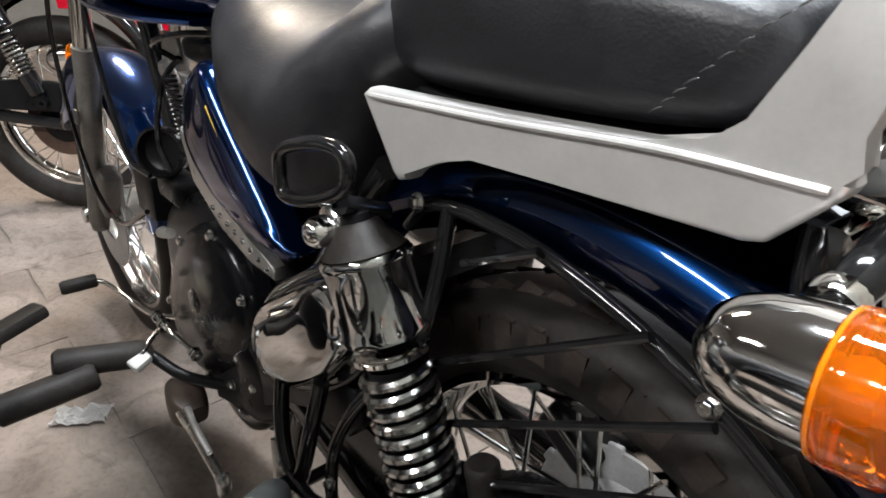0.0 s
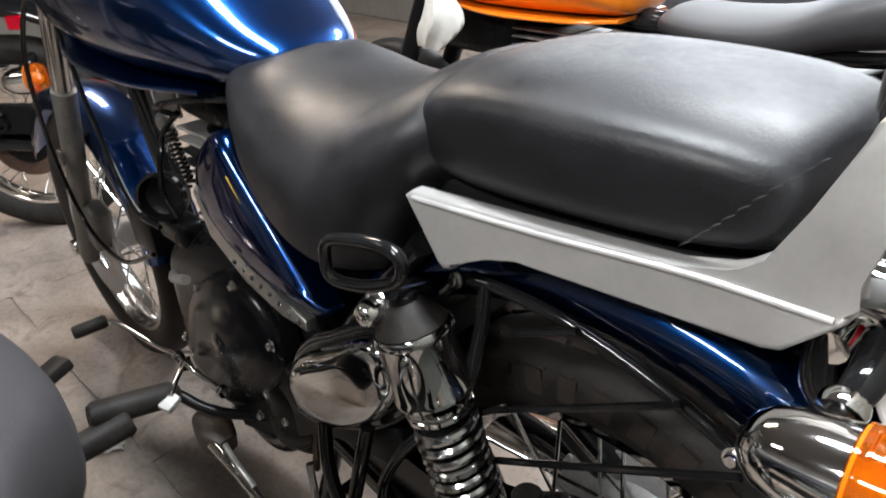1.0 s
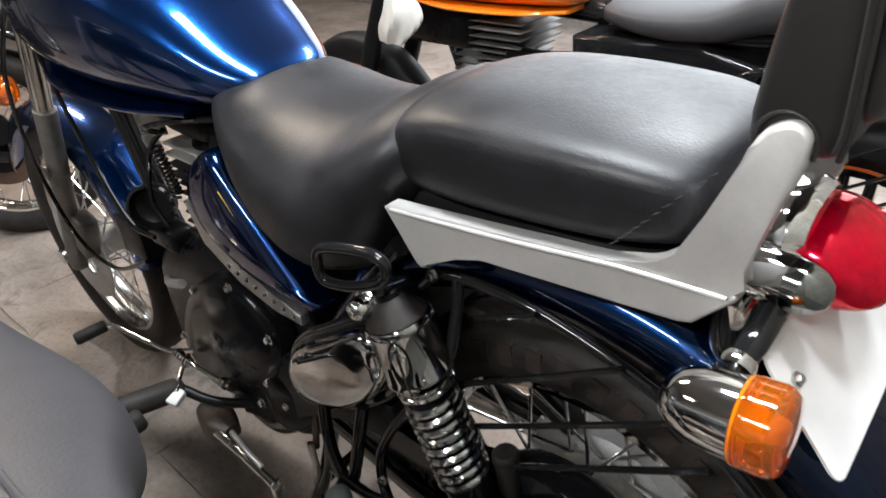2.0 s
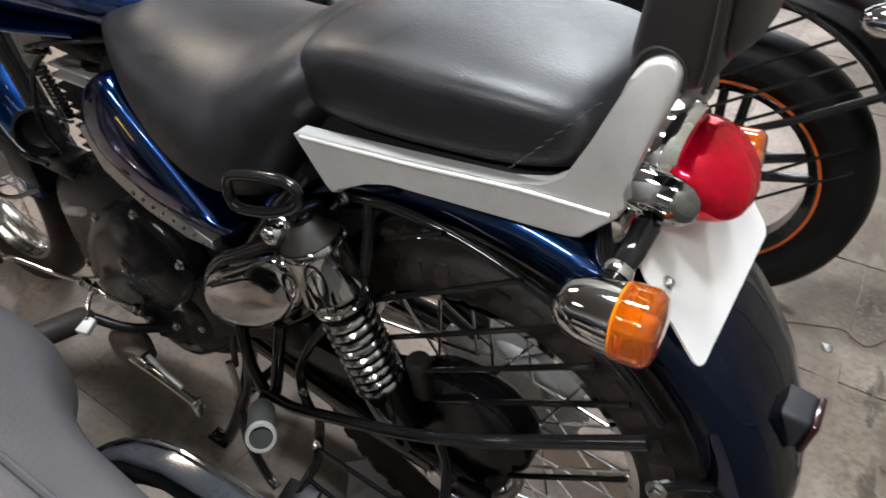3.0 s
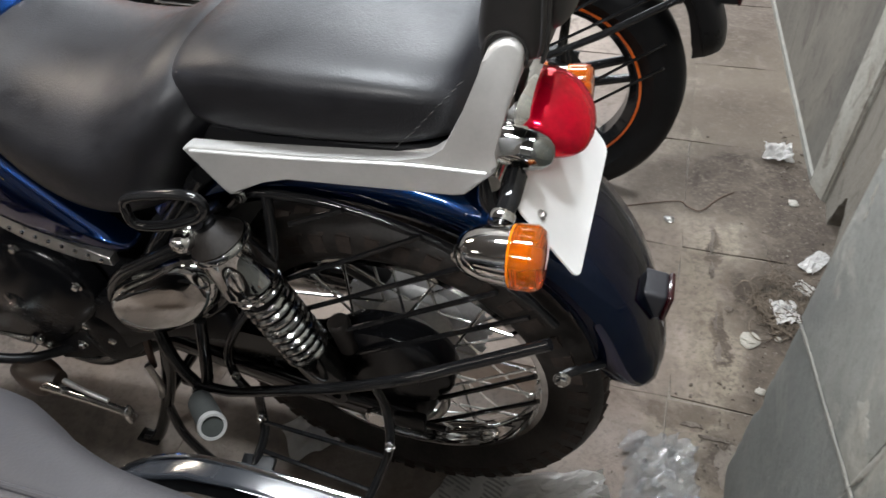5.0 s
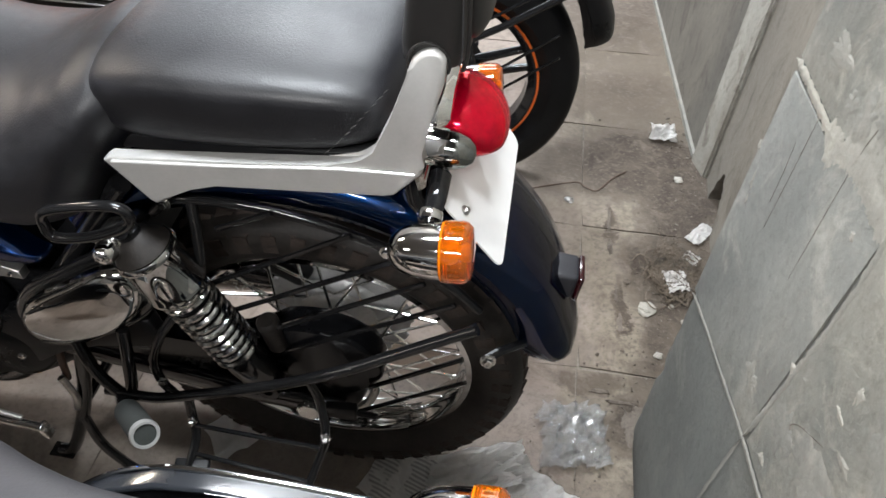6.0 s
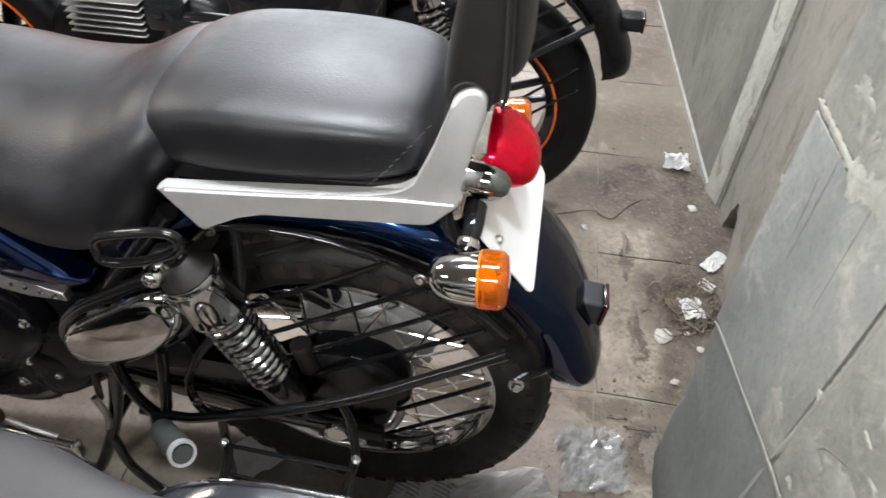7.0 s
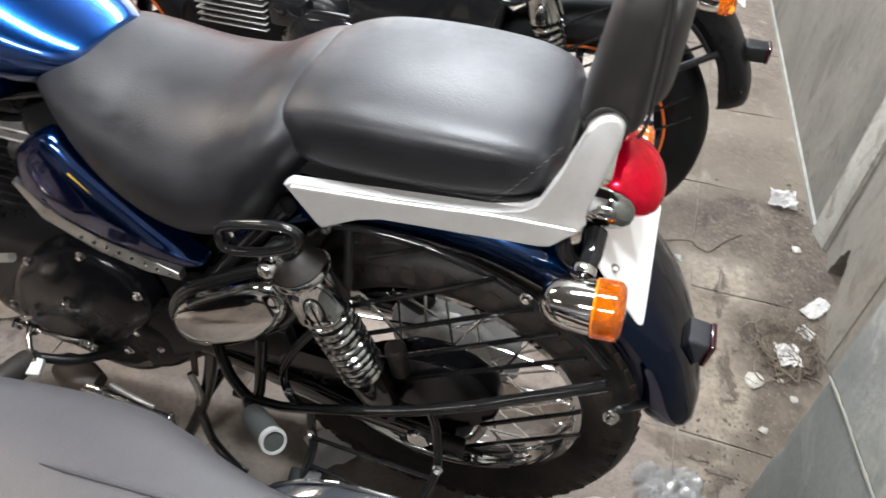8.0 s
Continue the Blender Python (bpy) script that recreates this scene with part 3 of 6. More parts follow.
def alloy_wheel(bike, name, c, r, width, rim_r, label):
    """Black cast wheel with an orange band on the rim and paired spokes."""
    hw = 0.036
    rim = part(name, lathe([(rim_r, -hw), (rim_r - 0.012, -hw - 0.001), (rim_r - 0.03, -0.02), (rim_r - 0.034, 0.02), (rim_r - 0.012, hw), (rim_r, hw), (rim_r - 0.01, 0)], c, (0, 1, 0), 64, closed=True),
               BLACK, bike, label)
    part("stripe", lathe([(rim_r - 0.001, -hw - 0.0035), (rim_r - 0.0065, -hw - 0.0045), (rim_r - 0.0065, -hw - 0.002), (rim_r - 0.001, -hw - 0.001)], c, (0, 1, 0), 64, closed=True), ORANGE_DEEP, rim, "orange rim stripe")
    h, d = width / 2, r - rim_r
    part("tyre", lathe([(rim_r - 0.004, -hw + 0.004), (rim_r + 0.06 * d, -hw - 0.004), (rim_r + 0.3 * d, -h * 0.97), (rim_r + 0.55 * d, -h), (rim_r + 0.78 * d, -h * 0.9),
                        (rim_r + 0.93 * d, -h * 0.62), (r, 0), (rim_r + 0.93 * d, h * 0.62), (rim_r + 0.78 * d, h * 0.9), (rim_r + 0.55 * d, h),
                        (rim_r + 0.06 * d, hw + 0.004), (rim_r - 0.004, hw - 0.004)], c, (0, 1, 0), 80, closed=True), RUBBER_CLEAN, rim, "black road tyre")
    part("hub", lathe([(0.012, -0.06), (0.05, -0.058), (0.075, -0.04), (0.06, 0), (0.075, 0.04), (0.05, 0.058), (0.012, 0.06)], c, (0, 1, 0), 28), BLACK_SATIN, rim)
    for k in range(5):
        for s in (-1, 1):
            a = 2 * math.pi * k / 5 + 0.3
            b2 = tube([(0.055 * math.cos(a + s * 0.35), 0, 0.055 * math.sin(a + s * 0.35)), ((rim_r - 0.028) * math.cos(a + s * 0.13), 0, (rim_r - 0.028) * math.sin(a + s * 0.13))], [0.013, 0.01], 10)
            b2.transform(Matrix.Translation(c))
            part("spoke", b2, BLACK, rim)
    return rim


def rear_fender(bike, c, r, half, a0, a1, material, label, drop=0.05, steps=40, tongue=False):
    """A U-shaped mudguard over the wheel from angle a0 to a1 (0 is straight back, 90 up); a tongue narrows to a rounded tip."""
    rings = []
    sec = [(half - 0.008, -drop), (half - 0.003, -drop * 0.7), (half, -0.034), (half - 0.005, -0.02), (half * 0.82, -0.008), (half * 0.45, -0.001), (0, 0.002)]
    outer = sec + [(-y, h) for y, h in sec[-2::-1]]
    inner = [(y * 0.965, h - 0.003) for y, h in outer][::-1]
    for k in range(steps + 1):
        t = k / steps
        d = a0 + (a1 - a0) * t
        a = radians(d)
        if tongue:
            taper = float(np.interp(d, (20, 20.5, 21.5, 23.2, 25.6, 28.5, 32, 38, 48), (0.5, 0.68, 0.8, 0.88, 0.92, 0.945, 0.965, 0.98, 1.0)))
            rr = r + float(np.interp(d, (5, 9, 14, 20, 27, 37, 50, 65, 90, 130), (-0.03, -0.02, -0.013, -0.009, -0.005, 0.007, 0.02, 0.022, 0.016, 0.0)))
            deep = float(np.interp(d, (19, 22, 29, 42), (0.4, 0.85, 1.1, 1.0)))
        else:
            taper = 1 - 0.38 * max(0, (t - 0.9) / 0.1) ** 2
            rr = r + float(np.interp(d, (5, 12, 20, 27, 37, 52, 65, 90, 130), (-0.075, -0.052, -0.033, -0.018, -0.009, 0.006, 0.017, 0.016, 0.0)))
            deep = float(np.interp(d, (10, 30, 42), (1.28, 1.28, 1.0)))
        rings.append([V(c[0] + (rr + h * deep) * math.cos(a), c[1] + y * taper, c[2] + (rr + h * deep) * math.sin(a)) for y, h in outer + inner])
    return part("rear_mudguard", skin(bmesh.new(), rings), material, bike, label)


def indicator(bike, at, side, label):
    """Chrome bullet lamp with an amber lens, pointing back; at is the seam's middle."""
    x, y, z = at
    ax = (1, 0, 0.1)
    shell = part("indicator", lathe([(0.001, -0.056), (0.009, -0.0545), (0.017, -0.0495), (0.0235, -0.04), (0.0275, -0.026), (0.0292, -0.01), (0.0295, 0), (0.027, 0.001)], at, ax, 32), CHROME, bike, label)
    part("lens", lathe([(0.0285, 0.0005), (0.0312, 0.003), (0.0318, 0.007), *[(0.0318 - 0.0004 * (k % 2), 0.008 + 0.0013 * k) for k in range(10)], (0.0318, 0.021), (0.0305, 0.026), (0.026, 0.0305), (0.014, 0.032), (0.001, 0.0325)], at, ax, 32), AMBER, shell, "amber ribbed lens")
    part("lens_rim", lathe([(0.0295, 0.0005), (0.0312, 0.0012), (0.0314, 0.003), (0.0302, 0.0036)], at, ax, 32, closed=True), AMBER_PALE, shell, "yellow lens rim")
    part("bulb", lathe([(0.004, -0.004), (0.0075, 0.002), (0.009, 0.01), (0.007, 0.017), (0.001, 0.02)], at, ax, 16), YELLOW, shell, "amber bulb behind the lens")
    part("stem", tube([(x - 0.018, y - side * 0.026, z + 0.012), (x - 0.014, y - side * 0.045, z + 0.026), (x - 0.014, y - side * 0.075, z + 0.034)], [0.0085, 0.011, 0.012], 12), BLACK, shell, "black stem")
    part("collar", lathe([(0.0125, -0.005), (0.0135, 0), (0.0125, 0.005)], (x - 0.0175, y - side * 0.031, z + 0.016), (0, -side, 0.4), 16), CHROME, shell)
    return shell


def shock(bike, top, low, label, shroud=None):
    """Rear damper: chrome shroud, coil spring, rod eyes."""
    top, low = Vector(top), Vector(low)
    ax = (low - top).normalized()
    L = (low - top).length
    bd = part("shock_absorber", lathe([(0.008, -0.012), (0.014, -0.008), (0.015, 0.008), (0.018, 0.019), (0.013, 0.03), (0.013, 0.2), (0.017, L * 0.6), (0.017, L - 0.02), (0.01, L)], top, ax, 20), BLACK_SATIN, bike, label)
    part("cap", lathe([(0.01, -0.004), (0.018, 0.0), (0.024, 0.01), (0.031, 0.017), (0.0345, 0.0225), (0.03, 0.026)], top, ax, 28), RUBBER, bd, "black rubber cap")
    part("shroud", lathe([(0.02, 0.022), (0.036, 0.0235), (0.0385, 0.027), (0.0385, 0.0315), (0.0368, 0.034), (0.0362, 0.06), (0.0368, 0.086), (0.0385, 0.089), (0.0385, 0.0935), (0.034, 0.096), (0.02, 0.0965)], top, ax, 36), shroud or CHROME_BOX, bd, "smooth chrome upper shroud")
    part("spring_seat", lathe([(0.013, 0.104), (0.03, 0.106), (0.0335, 0.109), (0.0335, 0.113), (0.028, 0.116), (0.014, 0.117)], top, ax, 28), CHROME, bd, "chrome spring seat ring")
    x = ax.orthogonal().normalized()
    y = ax.cross(x)
    turns, n = 9.0, 160
    a, b = 0.12, L - 0.1
    pts = [top + ax * (a + (b - a) * k / n) + 0.0285 * (math.cos(2 * math.pi * turns * k / n) * x + math.sin(2 * math.pi * turns * k / n) * y) for k in range(n + 1)]
    part("sleeve", lathe([(0.012, 0.12), (0.0235, 0.122), (0.0235, L - 0.1), (0.012, L - 0.098)], top, ax, 24), BLACK_SATIN, bd, "dark damper sleeve")
    part("coil_spring", tube(pts, 0.0052, 8, 1), CHROME_DARK, bd, "smoked chrome coil spring")
    part("lower_seat", lathe([(0.014, L - 0.103), (0.029, L - 0.1), (0.029, L - 0.07), (0.026, L - 0.03), (0.014, L - 0.02)], top, ax, 24), BLACK, bd)
    part("eye", lathe([(0.008, -0.016), (0.017, -0.016), (0.017, 0.016), (0.008, 0.016)], low, (0, 1, 0), 18, closed=True), BLACK_SATIN, bd)
    return bd


def rear_guard(bike, dy=0.0, rods=True):
    """Black tubular side guard with slanted rods, lifting step and foot board rails."""
    g = part("side_guard", tube([(-0.135, -0.098, 0.705), (-0.105, -0.102, 0.733), (-0.06, -0.103, 0.742), (0.01, -0.1, 0.737), (0.085, -0.097, 0.717), (0.15, -0.094, 0.688), (0.215, -0.09, 0.642), (0.265, -0.086, 0.585)], 0.0062, 10), BLACK, bike,
             "black tubular guard beside the rear wheel")
    part("upright", tube([(-0.077, -0.103, 0.74), (-0.078, -0.112, 0.69), (-0.084, -0.124, 0.635), (-0.112, -0.135, 0.585), (-0.16, -0.148, 0.515), (-0.182, -0.156, 0.462), (-0.176, -0.166, 0.425), (-0.15, -0.18, 0.415)], 0.0068, 10), BLACK, g)
    part("lower_tube", tube([(-0.27, -0.172, 0.385), (-0.2, -0.184, 0.405), (-0.15, -0.188, 0.425), (0, -0.18, 0.482), (0.1, -0.17, 0.53), (0.16, -0.16, 0.562), (0.267, -0.146, 0.626)], 0.0078, 10), BLACK, g)
    for a, b in (((-0.05, 0.706), (0.022, 0.742)), ((-0.078, 0.602), (0.112, 0.722)), ((-0.15, 0.492), (0.16, 0.686)), ((-0.11, 0.452), (0.197, 0.653)),
                 ((-0.02, 0.455), (0.236, 0.62)), ((0.115, 0.40), (0.25, 0.505)), ((0.09, 0.32), (0.256, 0.448))):
        part("rod", tube([(a[0], -0.112, a[1]), (b[0], -0.11, b[1])], 0.0036, 8), BLACK, g)
    part("step_arm", tube([(-0.128, -0.186, 0.43), (-0.126, -0.196, 0.395), (-0.118, -0.215, 0.37), (-0.12, -0.255, 0.345)], 0.0068, 10), BLACK, g)
    part("step_arm", tube([(0.055, -0.176, 0.505), (0.066, -0.18, 0.46), (0.075, -0.205, 0.41), (0.062, -0.235, 0.36), (0.048, -0.268, 0.33)], 0.0068, 10), BLACK, g)
    part("step_rail", tube([(-0.122, -0.205, 0.384), (0.068, -0.214, 0.392)], 0.0035, 8), BLACK, g)
    part("step_rail", tube([(-0.118, -0.235, 0.358), (0.056, -0.245, 0.346)], 0.0035, 8), BLACK, g)
    for p in ((-0.123, -0.203, 0.392), (0.078, -0.209, 0.418)):
        part("bolt", bolt(p, (0, -1, 0.2), 0.005), CHROME_DULL, g)
    part("foot_pad", rbox((0.05, 0.04, 0.012), (-0.115, -0.258, 0.345), 0.004, turn=(10, 0, 8)), PLASTIC, g)
    return g


def grab_rail(bike):
    """Silver side rails that bend up into the backrest posts."""
    out = [(-0.134, 0.822), (-0.126, 0.828), (0.0, 0.833), (0.1, 0.8395), (0.131, 0.8425), (0.141, 0.8475), (0.149, 0.86), (0.1645, 0.893), (0.178, 0.93), *[(0.1975 - 0.0178 * math.cos(radians(14 + 19 * k)), 0.9405 + 0.0185 * math.sin(radians(-2 + 19 * k))) for k in range(9)], (0.2145, 0.93), (0.204, 0.894), (0.197, 0.862), (0.195, 0.847), (0.198, 0.841), (0.196, 0.836), (0.168, 0.806), (0.157, 0.803), (0.05, 0.8015), (-0.02, 0.799), (-0.05, 0.795), (-0.068, 0.786), (-0.084, 0.768), (-0.094, 0.765), (-0.1, 0.77)]
    for s in (-1, 1):
        bm = prism(out, -0.005, 0.011, 0.0045, 3)
        for v in bm.verts:
            t = (v.co.x + 0.13) / 0.33
            v.co.y = s * (0.131 - 0.018 * t - 0.33 * max(0, v.co.z - 0.862) + v.co.y * (1 + 0.4 * (v.co.z > 0.88)))
        side = part("grab_rail", bm, SILVER, bike, "silver painted grab rail with backrest post")
        part("ledge", tube([(-0.122, s * 0.1435, 0.8235), (0.0, s * 0.137, 0.8295), (0.11, s * 0.131, 0.8375), (0.19, s * 0.1265, 0.838)], 0.0022, 8), SILVER, side)


def engine(bike, dx=0.0, bright=False):
    """Finned single with black covers."""
    metal = SLIDER if bright else BLACK_SATIN
    case = part("crankcase", body([(x + dx, *r) for x, *r in ((-0.92, 0, 0.05, 0.3, 0.42), (-0.86, 0, 0.085, 0.22, 0.5), (-0.7, 0, 0.1, 0.18, 0.56), (-0.52, 0, 0.1, 0.2, 0.58), (-0.42, 0, 0.08, 0.26, 0.55), (-0.38, 0, 0.05, 0.3, 0.5))], 4, 28), BLACK_SATIN, bike, "black engine crankcase")
    fins = part("cylinder", lathe([(0.06, 0), (0.062, 0.2), (0.05, 0.21)], (-0.655 + dx, 0, 0.54), (0.12, 0, 1), 28), BLACK_SATIN, bike, "finned engine cylinder")
    for k in range(10):
        w = (0.066 if k < 6 else 0.074) * (1.25 if bright else 1)
        z = 0.57 + k * 0.0185
        part("fin", rbox((2 * w + 0.03, 2 * w, 0.005), (-0.655 + dx + 0.12 * (z - 0.54), 0, z), 0.002, 1), ALLOY if k > 7 else metal, fins, "cooling fin")
    if bright:
        for k in range(6):
            part("fin", rbox((0.2, 0.235, 0.005), (-0.7 + dx, 0, 0.468 + 0.0165 * k), 0.002, 1), SLIDER, fins, "cooling fin")
    part("rocker_cover", body([(x + dx, *r) for x, *r in ((-0.74, 0, 0.04, 0.76, 0.78), (-0.72, 0, 0.06, 0.752, 0.79), (-0.6, 0, 0.065, 0.752, 0.795), (-0.56, 0, 0.04, 0.76, 0.78))], 4, 24), STEEL if bright else BLACK_SATIN, fins)
    return case


def blue_motorcycle():
    bike = thing("motorcycle", (0, 0, 0), "dark blue cruiser motorcycle with black seat on its centre stand", "motorcycle", "parked motorcycles")

    # wheels and mudguards
    C = (0.02, 0, 0.337)
    spoked_wheel(bike, "rear_wheel", C, 0.3275, 0.112, 0.241, CHROME_BOX, 0.05, "chrome rear rim with wire spokes")
    spoked_wheel(bike, "front_wheel", (-1.345, 0, 0.32), 0.32, 0.095, 0.25, CHROME_DULL, 0.045, "chrome front rim with wire spokes", blocks=False)
    f = rear_fender(bike, (0, 0, 0.338), 0.44, 0.1, 128, 20, BLUE_SHADED, "blue rear mudguard, its colour darkened for dark reflections", drop=0.06, steps=72, tongue=True)
    part("front_mudguard", skin(bmesh.new(), [[V(-1.345 + (0.362 + h) * math.cos(a), y, 0.32 + (0.362 + h) * math.sin(a)) for y, h in
         ((0.066, -0.05), (0.066, -0.03), (0.056, -0.01), (0.03, 0.0), (0, 0.003), (-0.03, 0.0), (-0.056, -0.01), (-0.066, -0.03), (-0.066, -0.05), (-0.06, -0.03), (-0.03, -0.006), (0, -0.003), (0.03, -0.006), (0.06, -0.03))]
         for a in [radians(155 - 145 * k / 40) for k in range(41)]]), BLUE, bike, "glossy blue front mudguard")
    part("mudguard_stay", tube([(0.33, -0.086, 0.53), (0.3, -0.115, 0.545), (0.284, -0.134, 0.552)], 0.006, 8), BLACK, bike)
    part("stay_bolt", bolt((0.284, -0.138, 0.553), (0.1, -1, 0.3), 0.007, 0.008), CHROME_DULL, bike)
    # brake disc and hub pieces
    disc = part("brake_disc", lathe([(0.072, 0.068), (0.121, 0.068), (0.123, 0.07), (0.121, 0.072), (0.072, 0.072)], C, (0, 1, 0), 48, closed=True), DISC, bike, "grey rear brake disc")
    part("carrier", lathe([(0.02, 0.05), (0.07, 0.056), (0.082, 0.064), (0.084, 0.067), (0.06, 0.078), (0.02, 0.08)], C, (0, 1, 0), 32), DISC, disc)
    for k in range(14):
        a = 2 * math.pi * k / 14
        part("notch", rbox((0.02, 0.006, 0.014), (C[0] + 0.121 * math.cos(a), 0.07, C[2] + 0.121 * math.sin(a)), 0.002, 1, turn=(0, -math.degrees(a) + 90, 0)), DISC, disc)
    part("sprocket", lathe([(0.02, -0.104), (0.05, -0.102), (0.066, -0.096), (0.076, -0.084), (0.08, -0.068), (0.076, -0.05), (0.02, -0.045)], C, (0, 1, 0), 40), BLACK_SATIN, bike)
    part("axle", lathe([(0.011, -0.128), (0.011, 0.128)], C, (0, 1, 0), 16), STEEL, bike)
    part("axle_nut", lathe([(0.019, -0.135), (0.02, -0.131), (0.019, -0.12)], C, (0, 1, 0), 6), CHROME_DULL, bike)
    # swing arm, chain cover
    for s in (-1, 1):
        part("swing_arm", skin(bmesh.new(), [[V(x, s * y + wy * math.cos(a), z + wz * math.sin(a)) for a in [2 * math.pi * k / 16 for k in range(16)]] for x, y, z, wy, wz in
             ((-0.46, 0.09, 0.385, 0.018, 0.028), (-0.3, 0.1, 0.37, 0.016, 0.026), (-0.1, 0.113, 0.345, 0.014, 0.023), (0.02, 0.115, 0.338, 0.013, 0.024), (0.075, 0.115, 0.334, 0.011, 0.02))]), BLACK, bike, "black swing arm")
    part("chain_guard", prism([(-0.4, 0.445), (-0.3, 0.452), (-0.14, 0.446), (-0.07, 0.454), (-0.025, 0.496), (0.03, 0.512), (0.09, 0.503), (0.128, 0.462), (0.134, 0.42), (0.1, 0.38), (0.04, 0.346), (-0.03, 0.328), (-0.1, 0.335), (-0.38, 0.36)], -0.107, -0.062, 0.008, 3, smooth_per=3), CASE, bike, "black chain guard")
    part("chain", tube([(-0.42, -0.077, 0.44), (-0.2, -0.077, 0.43), (0.02, -0.077, 0.43), (0.09, -0.077, 0.395), (0.112, -0.077, 0.338), (0.085, -0.077, 0.275), (0.02, -0.077, 0.248), (-0.2, -0.077, 0.27), (-0.42, -0.077, 0.34)], 0.0075, 8), STEEL, bike)
    part("adjuster", rbox((0.05, 0.016, 0.032), (0.07, -0.122, 0.338), 0.004), BLACK_SATIN, bike)
    part("adjuster_bolt", tube([(0.08, -0.122, 0.338), (0.125, -0.122, 0.333)], 0.005, 8), BLACK_SATIN, bike)
    part("caliper", rbox((0.08, 0.05, 0.05), (-0.06, 0.075, 0.44), 0.012, 3, turn=(0, 30, 0)), BLACK_SATIN, bike)

    # dampers and guard
    shock(bike, (-0.132, -0.152, 0.722), (-0.03, -0.13, 0.40), "chrome rear shock absorber")
    shock(bike, (-0.132, 0.152, 0.722), (-0.03, 0.13, 0.40), "chrome rear shock absorber")
    n = part("top_mount", lathe([(0.012, -0.03), (0.019, -0.028), (0.021, -0.02), (0.021, 0.0), (0.014, 0.01)], (-0.15, -0.138, 0.712), (0.1, 1, 0), 18), CHROME_DULL, bike)
    part("acorn_nut", lathe([(0.001, -0.05), (0.008, -0.048), (0.0125, -0.042), (0.0135, -0.034), (0.0135, -0.028)], (-0.15, -0.138, 0.712), (0.1, 1, 0), 20), CHROME, n)
    rear_guard(bike)
    grab_rail(bike)
    part("damper_reservoir", lathe([(0.001, 0.0), (0.013, 0.0), (0.0155, 0.003), (0.016, 0.012), (0.015, 0.014), (0.015, 0.06), (0.012, 0.065)], (-0.022, -0.108, 0.53), (0.12, 0.05, -1), 24), RUBBER, bike, "round black canister beside the spring")
    part("lifting_handle", tube([(-0.212, -0.175, 0.748), (-0.2, -0.176, 0.77), (-0.145, -0.177, 0.788), (-0.112, -0.176, 0.79), (-0.104, -0.175, 0.777), (-0.115, -0.174, 0.759), (-0.158, -0.175, 0.738), (-0.205, -0.175, 0.728)], 0.0062, 10, 6, True), BLACK, bike, "black oval lifting handle")
    part("handle_bracket", tube([(-0.13, -0.168, 0.742), (-0.14, -0.12, 0.72)], 0.009, 10), BLACK, bike)

    # seat
    rider = part("rider_seat", body([(-0.535, 0, 0.03, 0.835, 0.862), (-0.515, 0, 0.075, 0.82, 0.876), (-0.47, 0, 0.112, 0.785, 0.884), (-0.42, 0, 0.138, 0.722, 0.878), (-0.36, 0, 0.155, 0.68, 0.866), (-0.30, 0, 0.166, 0.668, 0.862),
                                     (-0.25, 0, 0.168, 0.675, 0.868), (-0.20, 0, 0.160, 0.70, 0.892), (-0.17, 0, 0.147, 0.745, 0.908), (-0.14, 0, 0.13, 0.79, 0.915), (-0.11, 0, 0.10, 0.82, 0.905)], 2.5, 44, 6, crown=0.012), LEATHER, bike, "moulded black leather rider seat")
    pil = part("pillion_seat", body([(-0.17, 0, 0.03, 0.865, 0.885, 2.2), (-0.166, 0, 0.075, 0.845, 0.9, 2.4), (-0.155, 0, 0.1, 0.83, 0.907, 2.8), (-0.13, 0, 0.117, 0.824, 0.918, 3.4), (-0.08, 0, 0.125, 0.823, 0.928, 4.0), (0.0, 0, 0.127, 0.828, 0.931, 4.2), (0.08, 0, 0.123, 0.834, 0.929, 4.2),
                                     (0.125, 0, 0.115, 0.84, 0.923, 4.0), (0.15, 0, 0.102, 0.845, 0.915, 3.4), (0.165, 0, 0.07, 0.855, 0.9, 2.6)], 4.2, 48, 7, crown=0.008), LEATHER, bike, "padded black leather pillion seat")
    for s in (-1, 1):
        part("seam", tube([(-0.1, s * 0.1145, 0.903), (-0.05, s * 0.1175, 0.907), (0.02, s * 0.118, 0.9085), (0.08, s * 0.1145, 0.9075), (0.125, s * 0.106, 0.903)], [0.0004, 0.0013, 0.0015, 0.0013, 0.0008], 6), LEATHER, pil, "raised welt")
        for k in range(11):
            u = k / 10
            p = V(*[float(np.interp(u, (0, 0.35, 0.7, 1), c)) for c in ((0.1, 0.118, 0.14, 0.156), (s * 0.1285, s * 0.1262, s * 0.1145, s * 0.099), (0.853, 0.872, 0.896, 0.911))])
            q = p + V(0.006, -s * 0.002, 0.0042)
            part("stitch", tube([p, (p + q) / 2 + V(0, s * 0.0006, 0.0004), q], [0.0002, 0.00055, 0.0002], 5, 2), LEATHER_DARK, pil)
    part("seat_base", body([(-0.2, 0, 0.09, 0.79, 0.82), (-0.1, 0, 0.1, 0.8, 0.83), (0.1, 0, 0.1, 0.805, 0.838), (0.18, 0, 0.08, 0.815, 0.85)], 5, 28), PLASTIC, bike)
    pad = bmesh.new()
    rows = []
